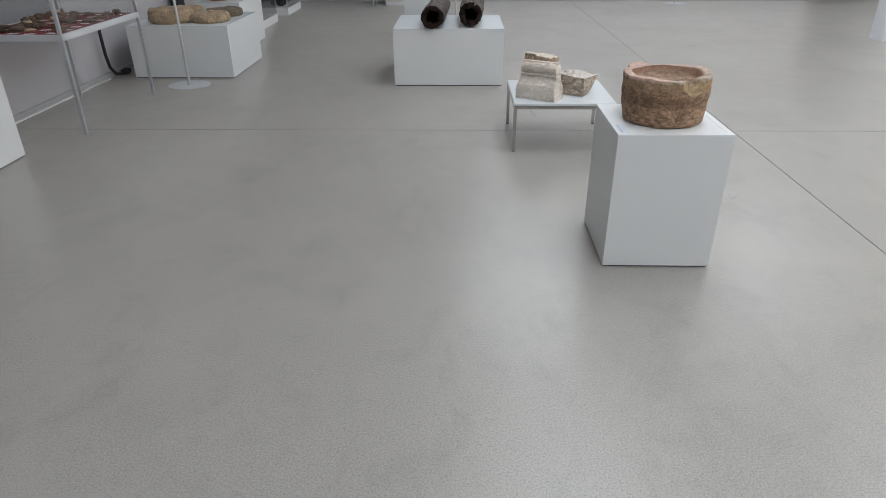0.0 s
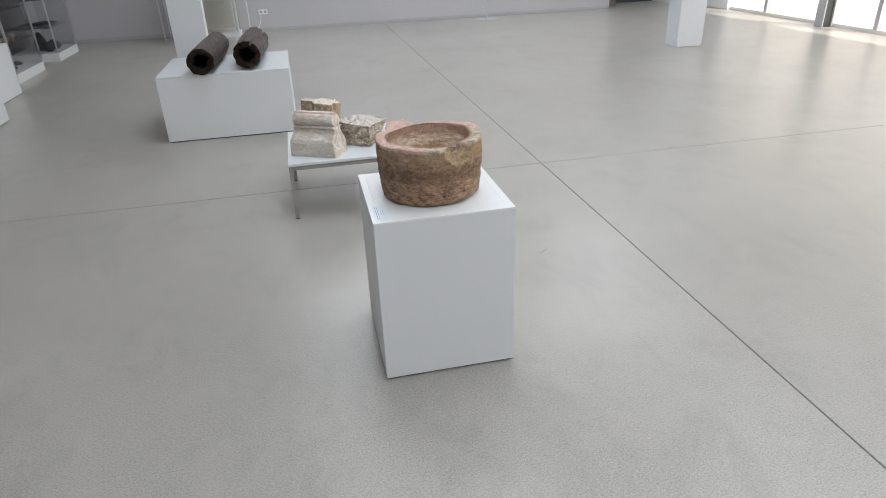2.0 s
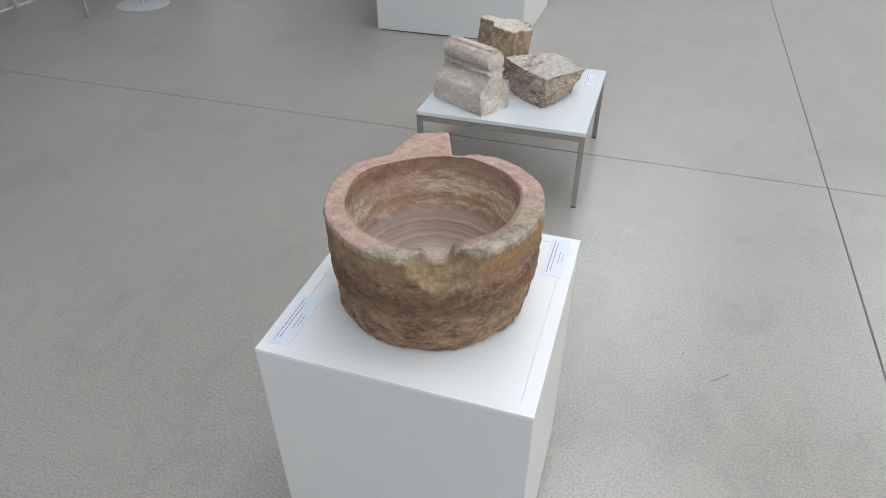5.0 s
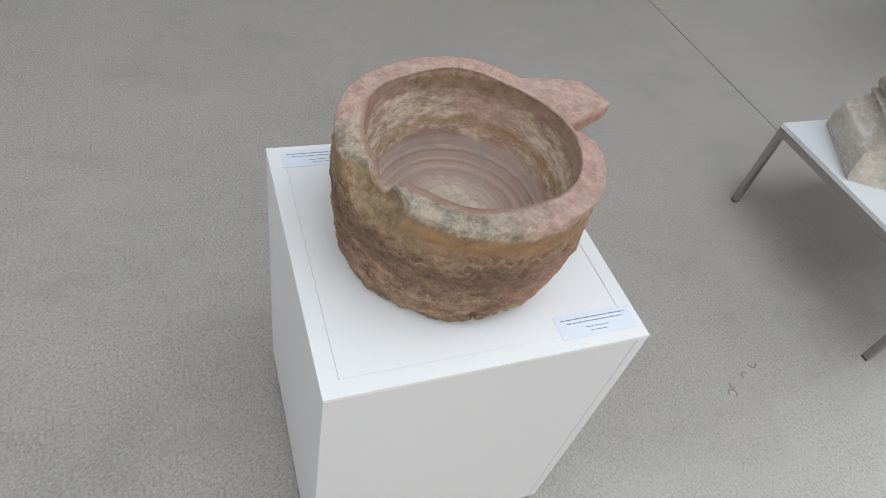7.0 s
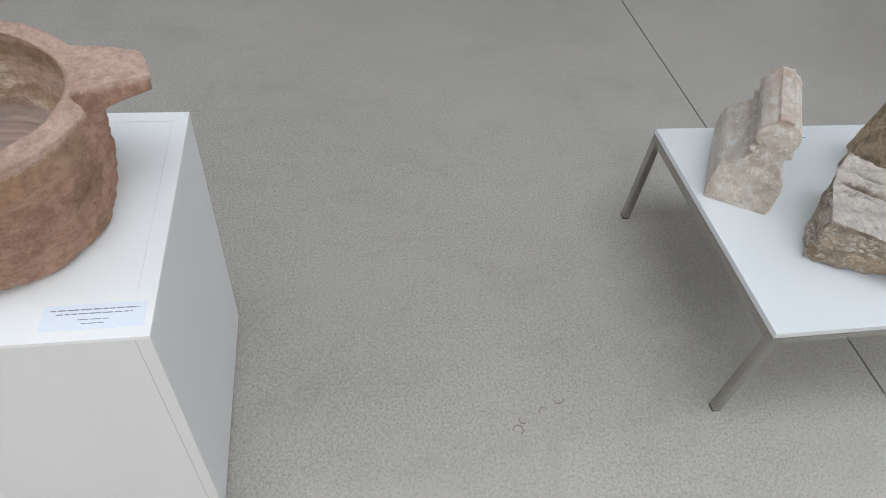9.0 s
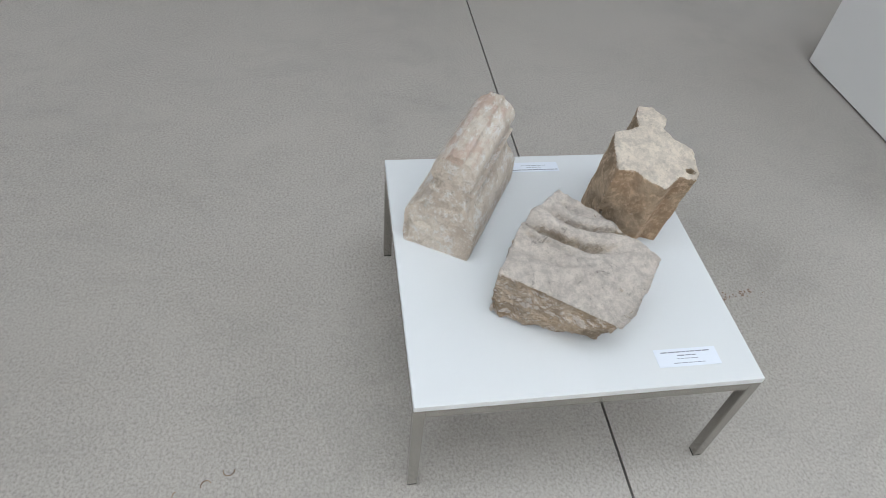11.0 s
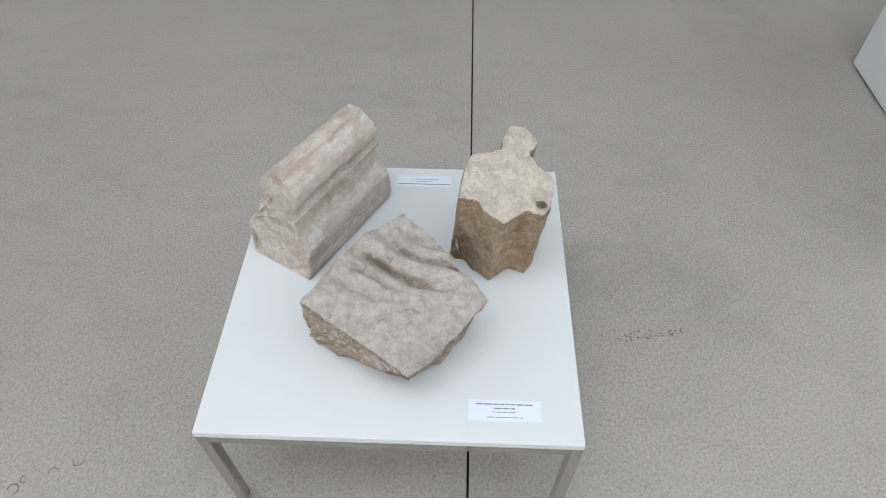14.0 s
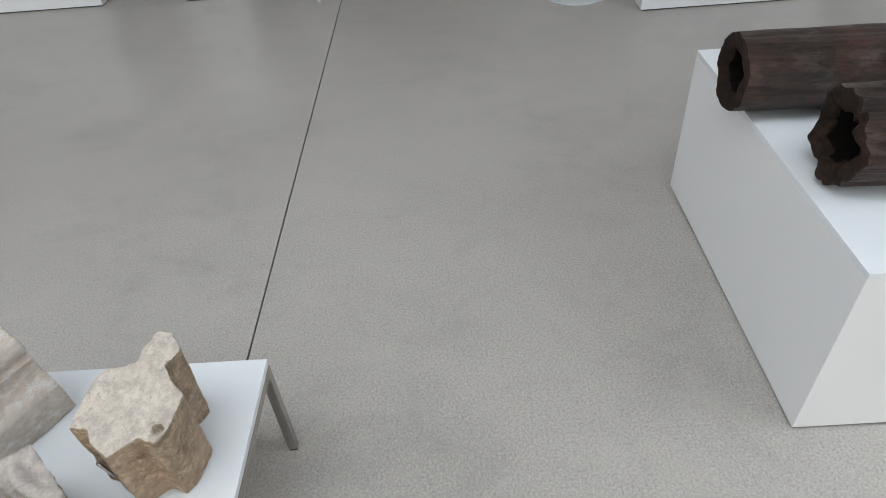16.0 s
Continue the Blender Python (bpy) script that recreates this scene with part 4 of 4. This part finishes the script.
def quern(at, r, h, seed, label, material=None):
    bm = bm_turn([(0, 0), (r * 0.93, 0), (r, h * 0.2), (r, h * 0.75), (r * 0.93, h * 0.97), (r * 0.6, h), (r * 0.16, h), (r * 0.14, h * 0.8), (0, h * 0.8)], 56, True)
    bmesh.ops.subdivide_edges(bm, edges=bm.edges[:], cuts=2, use_grid_fill=True)
    for v in bm.verts:
        p = v.co + Vector((seed * 3.1, seed, 0))
        v.co += Vector((v.co.x, v.co.y, 0)) * 0.12 * fbm(p, 5, 4) + Vector((0, 0, 0.012 * fbm(p, 9, 3) * (v.co.z / h)))
    for f in bm.faces:
        f.smooth = True
    return solid("quern_stone", bm, material or M_QUERN, at, label, "quern", "quern stones")


quern((-2.86, 6.93, 0.515), 0.225, 0.135, 1, "thick round brown quern stone on the low plinth")
quern((-2.47, 6.97, 0.515), 0.20, 0.085, 2, "flat round brown quern stone at the plinth front")
quern((-2.46, 7.42, 0.515), 0.20, 0.07, 3, "dark flat quern stone at the plinth back", M_QUERN2)
quern((-2.90, 7.45, 0.515), 0.18, 0.085, 4, "small brown quern stone behind the thick one")
solid("brick_ring", bm_turn([(0, 0), (0.12, 0), (0.13, 0.01), (0.128, 0.03), (0.10, 0.04), (0, 0.04)], 32), M_ORANGE, (-2.86, 8.42, 0.56), "flat terracotta ring under the stone ball", "support")
rock("stone_ball", (-2.86, 8.42, 0.598), (0.215, 0.215, 0.225), 5, M_GLOBE, "rough sandy round stone ball on a terracotta ring", "stone ball", 0.03)
dark = thing("leaning_board", (-3.44, 8.55, 0), "dark slate-coloured panel leaning against the wall, with a white sheet", "panel")
part("core", bm_box(-0.02, 0.02, -0.17, 0.17, 0, 1.1, 0.003), M_PANEL_DARK, dark)
part("sheet", bm_box(0.0205, 0.022, -0.14, 0.12, 0.66, 0.86), M_PAPERW, dark, "white paper sheet")


def glass_case(at, w, d, deck_z, top_z, label, cloth=True):
    """A table case: legs that run up as posts, a deck and a glass hood."""
    c = thing("glass_table_case", at, label, "display case")
    s = 0.024
    for x in (0, w):
        for y in (0, d):
            part("post", bm_box(x - s / 2, x + s / 2, y - s / 2, y + s / 2, 0, top_z, 0.002), M_ALU, c)
    part("deck", bm_box(s / 2 + 0.001, w - s / 2 - 0.001, s / 2 + 0.001, d - s / 2 - 0.001, deck_z - 0.03, deck_z, 0.002), M_ALUPAINT, c, "pale grey deck")
    for x in (0, w):
        part("rail", bm_box(x - s / 2, x + s / 2, s / 2, d - s / 2, deck_z - 0.035, deck_z + 0.010, 0.002), M_ALUPAINT, c)
        part("top_rail", bm_box(x - s / 2, x + s / 2, s / 2, d - s / 2, top_z - s, top_z, 0.002), M_ALU, c)
        part("pane", bm_box(x - 0.003, x + 0.003, s / 2, d - s / 2, deck_z + 0.013, top_z - s - 0.001), M_GLASS, c)
    for y in (0, d):
        part("rail", bm_box(s / 2, w - s / 2, y - s / 2, y + s / 2, deck_z - 0.035, deck_z + 0.010, 0.002), M_ALUPAINT, c)
        part("top_rail", bm_box(s / 2, w - s / 2, y - s / 2, y + s / 2, top_z - s, top_z, 0.002), M_ALU, c)
        part("pane", bm_box(s / 2, w - s / 2, y - 0.003, y + 0.003, deck_z + 0.013, top_z - s - 0.001), M_GLASS, c)
    part("lid", bm_box(s / 2, w - s / 2, s / 2, d - s / 2, top_z - 0.012, top_z - 0.006), M_GLASS, c, "glass lid")
    if cloth:
        part("cloth", bm_box(0.02, w - 0.02, 0.02, d - 0.02, deck_z + 0.0005, deck_z + 0.006, 0.001), M_RED, c, "red felt lining")
    return c


CX, CY, CD = -3.43, 4.742, 0.725
glass_case((CX, CY, 0), 0.69, 1.215, CD, 1.25, "glass table case on slim aluminium legs, lined with red felt")
rng = random.Random(4)
for i in range(34):
    x, y = CX + 0.08 + 0.54 * rng.random(), CY + 0.1 + 1.0 * (i + 0.5) / 34
    long = rng.uniform(0.025, 0.07)
    rock("shard", (x, y, CD + 0.0065), (long, rng.uniform(0.012, 0.03), rng.uniform(0.008, 0.026)), 10 + i, M_BONE2 if i % 9 == 2 else M_SHARD,
         "brown shard lying on the red felt", "find", 0.4, "finds in the table case", rng.uniform(0, 180))
for i in range(28):
    x, y = CX + 0.10 + 0.15 * (i % 4) + rng.uniform(-0.02, 0.02), CY + 0.08 + 0.165 * (i // 4) + rng.uniform(-0.02, 0.02)
    solid("find_label", bm_box(-0.035, 0.035, -0.018, 0.018, 0, 0.001), M_PAPERW, (x + 0.04, y, CD + 0.0065), "small white card on the red felt", "label", "labels in the table case", rng.uniform(-15, 15))

solid("black_hose", bm_tube([(-3.43, 6.54, 0.66), (-3.43, 6.54, 0.45), (-3.425, 6.54, 0.25), (-3.42, 6.56, 0.13), (-3.41, 6.63, 0.05), (-3.40, 6.74, 0.03)], 0.016), M_RUBBER, (0, 0, 0), "thick black cable hanging at the wall down to the floor", "cable")
solid("power_plug", bm_tube([(-3.40, 6.741, 0.042), (-3.385, 6.79, 0.046), (-3.37, 6.84, 0.042)], 0.032, 12, (0.7, 1.0, 0.8)), M_RUBBER, (0, 0, 0), "black plug lying beside the low plinth", "plug")


def tall_case(at, w, d, label, top=1.9, seed=0):
    c = thing("glass_showcase", at, label, "display case", "tall glass showcases")
    s = 0.02
    part("base", bm_box(0, w, 0, d, 0, 0.115, 0.002), M_WHITE, c, "low white base")
    for x in (s / 2, w - s / 2):
        for y in (s / 2, d - s / 2):
            part("post", bm_box(x - s / 2, x + s / 2, y - s / 2, y + s / 2, 0.1155, top, 0.002), M_ALU, c)
    for z in (0.45, 0.82, 1.2):
        part("shelf", bm_box(s, w - s, s, d - s, z, z + 0.006), M_GLASS, c, "glass shelf")
    for x in (0.004, w - 0.004):
        part("pane", bm_box(x - 0.003, x + 0.003, s, d - s, 0.1155, top - 0.02), M_GLASS, c)
    for y in (0.004, d - 0.004):
        part("pane", bm_box(s, w - s, y - 0.003, y + 0.003, 0.1155, top - 0.02), M_GLASS, c)
    part("top_frame", bm_box(0, w, 0, d, top, top + 0.03, 0.002), M_ALU, c)
    return c


tall_case((-3.38, 9.65, 0), 0.63, 0.96, "glass showcase with white base and aluminium posts, holding pottery")
tall_case((-3.38, 11.25, 0), 0.64, 0.93, "glass showcase with white base, holding dark stone pieces")
pots = random.Random(12)
M_TERRA = limestone("faded_terracotta", (0.34, 0.18, 0.10), (0.22, 0.12, 0.07), (0.30, 0.14, 0.08), 0.5)
M_PALEPOT = limestone("pale_pottery", (0.52, 0.45, 0.36), (0.38, 0.32, 0.25), (0.45, 0.33, 0.22), 0.4)


def small_pot(at, size, material, i):
    bm = bm_turn([(0, 0), (0.5, 0), (0.62, 0.12), (0.95, 0.55), (1.0, 0.9), (0.8, 1.3), (0.5, 1.5), (0.56, 1.62), (0.46, 1.6), (0.4, 1.4), (0, 1.0)], 22, True)
    for v in bm.verts:
        v.co = Vector((v.co.x * size, v.co.y * size, v.co.z * size * 0.9))
    return solid("small_pot", bm, material, at, "small handmade pot standing in the glass showcase", "pot", "pots in the showcase", 0)


for i in range(8):
    x, y = -2.90 - 0.2 * (i % 2) + pots.uniform(-0.03, 0.03), 9.80 + 0.085 * i
    if i % 3 == 0:
        small_pot((x, y, 0.456), pots.uniform(0.03, 0.045), M_TERRA if i % 2 else M_PALEPOT, i)
    else:
        rock("pottery_piece", (x, y, 0.456), (pots.uniform(0.03, 0.06), pots.uniform(0.03, 0.05), pots.uniform(0.015, 0.045)), 40 + i,
             (M_TERRA, M_SHARD, M_PALEPOT)[i % 3], "small broken find in the glass showcase", "find", 0.4, "finds in the showcases", pots.uniform(0, 180))
for i, (x, y, z, sz) in enumerate(((-3.0, 9.9, 0.826, (0.13, 0.07, 0.02)), (-3.05, 10.3, 0.826, (0.12, 0.08, 0.02)), (-3.0, 9.95, 0.1155, (0.16, 0.12, 0.03)), (-3.05, 10.35, 0.1155, (0.14, 0.1, 0.03)))):
    rock("stone_piece", (x, y, z), sz, 50 + i, M_DARKSTONE, "dark flat find lying in the glass showcase", "find", 0.3, "finds in the showcases")
for i, (x, y, z, sz) in enumerate(((-2.92, 11.48, 0.1155, (0.07, 0.07, 0.07)), (-3.05, 11.60, 0.1155, (0.08, 0.08, 0.13)), (-2.90, 11.66, 0.1155, (0.08, 0.08, 0.07)), (-2.95, 11.85, 0.1155, (0.09, 0.08, 0.035)),
                                    (-3.0, 11.6, 0.456, (0.16, 0.14, 0.03)), (-3.0, 11.9, 0.456, (0.14, 0.10, 0.02)), (-3.05, 11.7, 0.826, (0.14, 0.12, 0.03)))):
    rock("dark_stone_piece", (x, y, z), sz, 60 + i, M_DARKSTONE, "dark stone piece lying in the glass showcase", "find", 0.3, "finds in the showcases")

# ---- north side things ----
glass_case((-1.44, 12.24, 0), 1.1, 0.55, 0.70, 1.15, "glass table case on slim legs before the grey wall", cloth=False)


def wall_case(at, w, d, top):
    c = thing("wall_showcase", at, "white-framed glass showcase with a beige lining against the wall", "display case")
    part("base", bm_box(0, w, 0, d, 0, 0.06, 0.002), M_WHITE, c, "white base")
    part("back", bm_box(0.02, w - 0.02, d - 0.02, d, 0.0605, top, 0.001), M_BEIGE, c, "beige back panel")
    for x in (0, w - 0.025):
        part("post", bm_box(x, x + 0.025, 0, 0.025, 0.0605, top, 0.002), M_WHITE, c)
        part("side", bm_box(x + 0.002, x + 0.008, 0.026, d - 0.021, 0.0605, top), M_GLASS, c)
    part("bottom_shelf", bm_box(0.026, w - 0.026, 0.01, d - 0.021, 0.0605, 0.10, 0.002), M_BEIGE, c)
    part("pane", bm_box(0.026, w - 0.026, 0.004, 0.009, 0.1005, top), M_GLASS, c)
    return c


wall_case((-1.25, 12.55, 0), 0.95, 0.5, 1.9)
sock = thing("wall_socket", (0.10, Y1 - 0.001, 0.32), "white double wall socket on the lavender-grey wall", "socket")
part("plate", bm_box(-0.075, 0.075, -0.012, 0, -0.04, 0.04, 0.003), M_SOCKET, sock)
for x in (-0.036, 0.036):
    part("socket_insert", bm_box(x - 0.022, x + 0.022, -0.0135, -0.0121, -0.022, 0.022), M_SKIRT, sock)
solid("power_cable", bm_tube([(0.06, 13.08, 0.30), (0.05, 13.06, 0.2), (0.0, 13.05, 0.08), (-0.10, 13.03, 0.03), (-0.24, 13.0, 0.012)], 0.006, 8), M_SOCKET, (0, 0, 0), "thin pale cable from the socket to the floor", "cable")


# ---- small marks on the floor ----
def crumbs():
    bm = bmesh.new()
    r = random.Random(9)
    for i in range(75):
        t = r.random()
        x = 0.735 - 0.03 * t + r.gauss(0, 0.007)
        y = 5.30 + 0.14 * t + r.gauss(0, 0.018)
        if r.random() < 0.15:
            y = 5.2 + 0.36 * r.random()
        s = r.uniform(0.0007, 0.0023)
        m = Matrix.Translation((x, y, s * 0.3)) @ Euler((0, 0, r.random() * 6)).to_matrix().to_4x4() @ Matrix.Diagonal((s * 1.6, s, s * 0.6, 1))
        bmesh.ops.create_icosphere(bm, subdivisions=1, radius=1, matrix=m)
    return bm


solid("rust_crumbs", crumbs(), M_RUST, (0, 0, 0), "line of rust-brown crumbs on the concrete", "crumbs", kind="stuff")


def curl(at, r, turn, sweep):
    pts = [(r * math.cos(a), r * math.sin(a), 0.0012) for a in (sweep * k / 10 for k in range(11))]
    return solid("dry_fibre", bm_tube(pts, 0.0009, 6), M_BONE, at, "tiny curled dry fibre on the concrete", "fibre", "fibres on the floor", turn)


curl((1.174, 3.889, 0), 0.012, 20, 4.4)
curl((1.150, 3.905, 0), 0.009, 200, 3.6)
curl((1.134, 3.963, 0), 0.011, 120, 3.0)
curl((1.105, 4.008, 0), 0.012, 260, 3.4)
solid("floor_scratch", bm_box(-0.036, 0.036, -0.0015, 0.0015, 0.0003, 0.0007), mat("scratch_grey", (0.16, 0.15, 0.14), 0.6), (1.732, 3.578, 0), "short dark scratch on the concrete", "scratch", turn=42, kind="stuff")
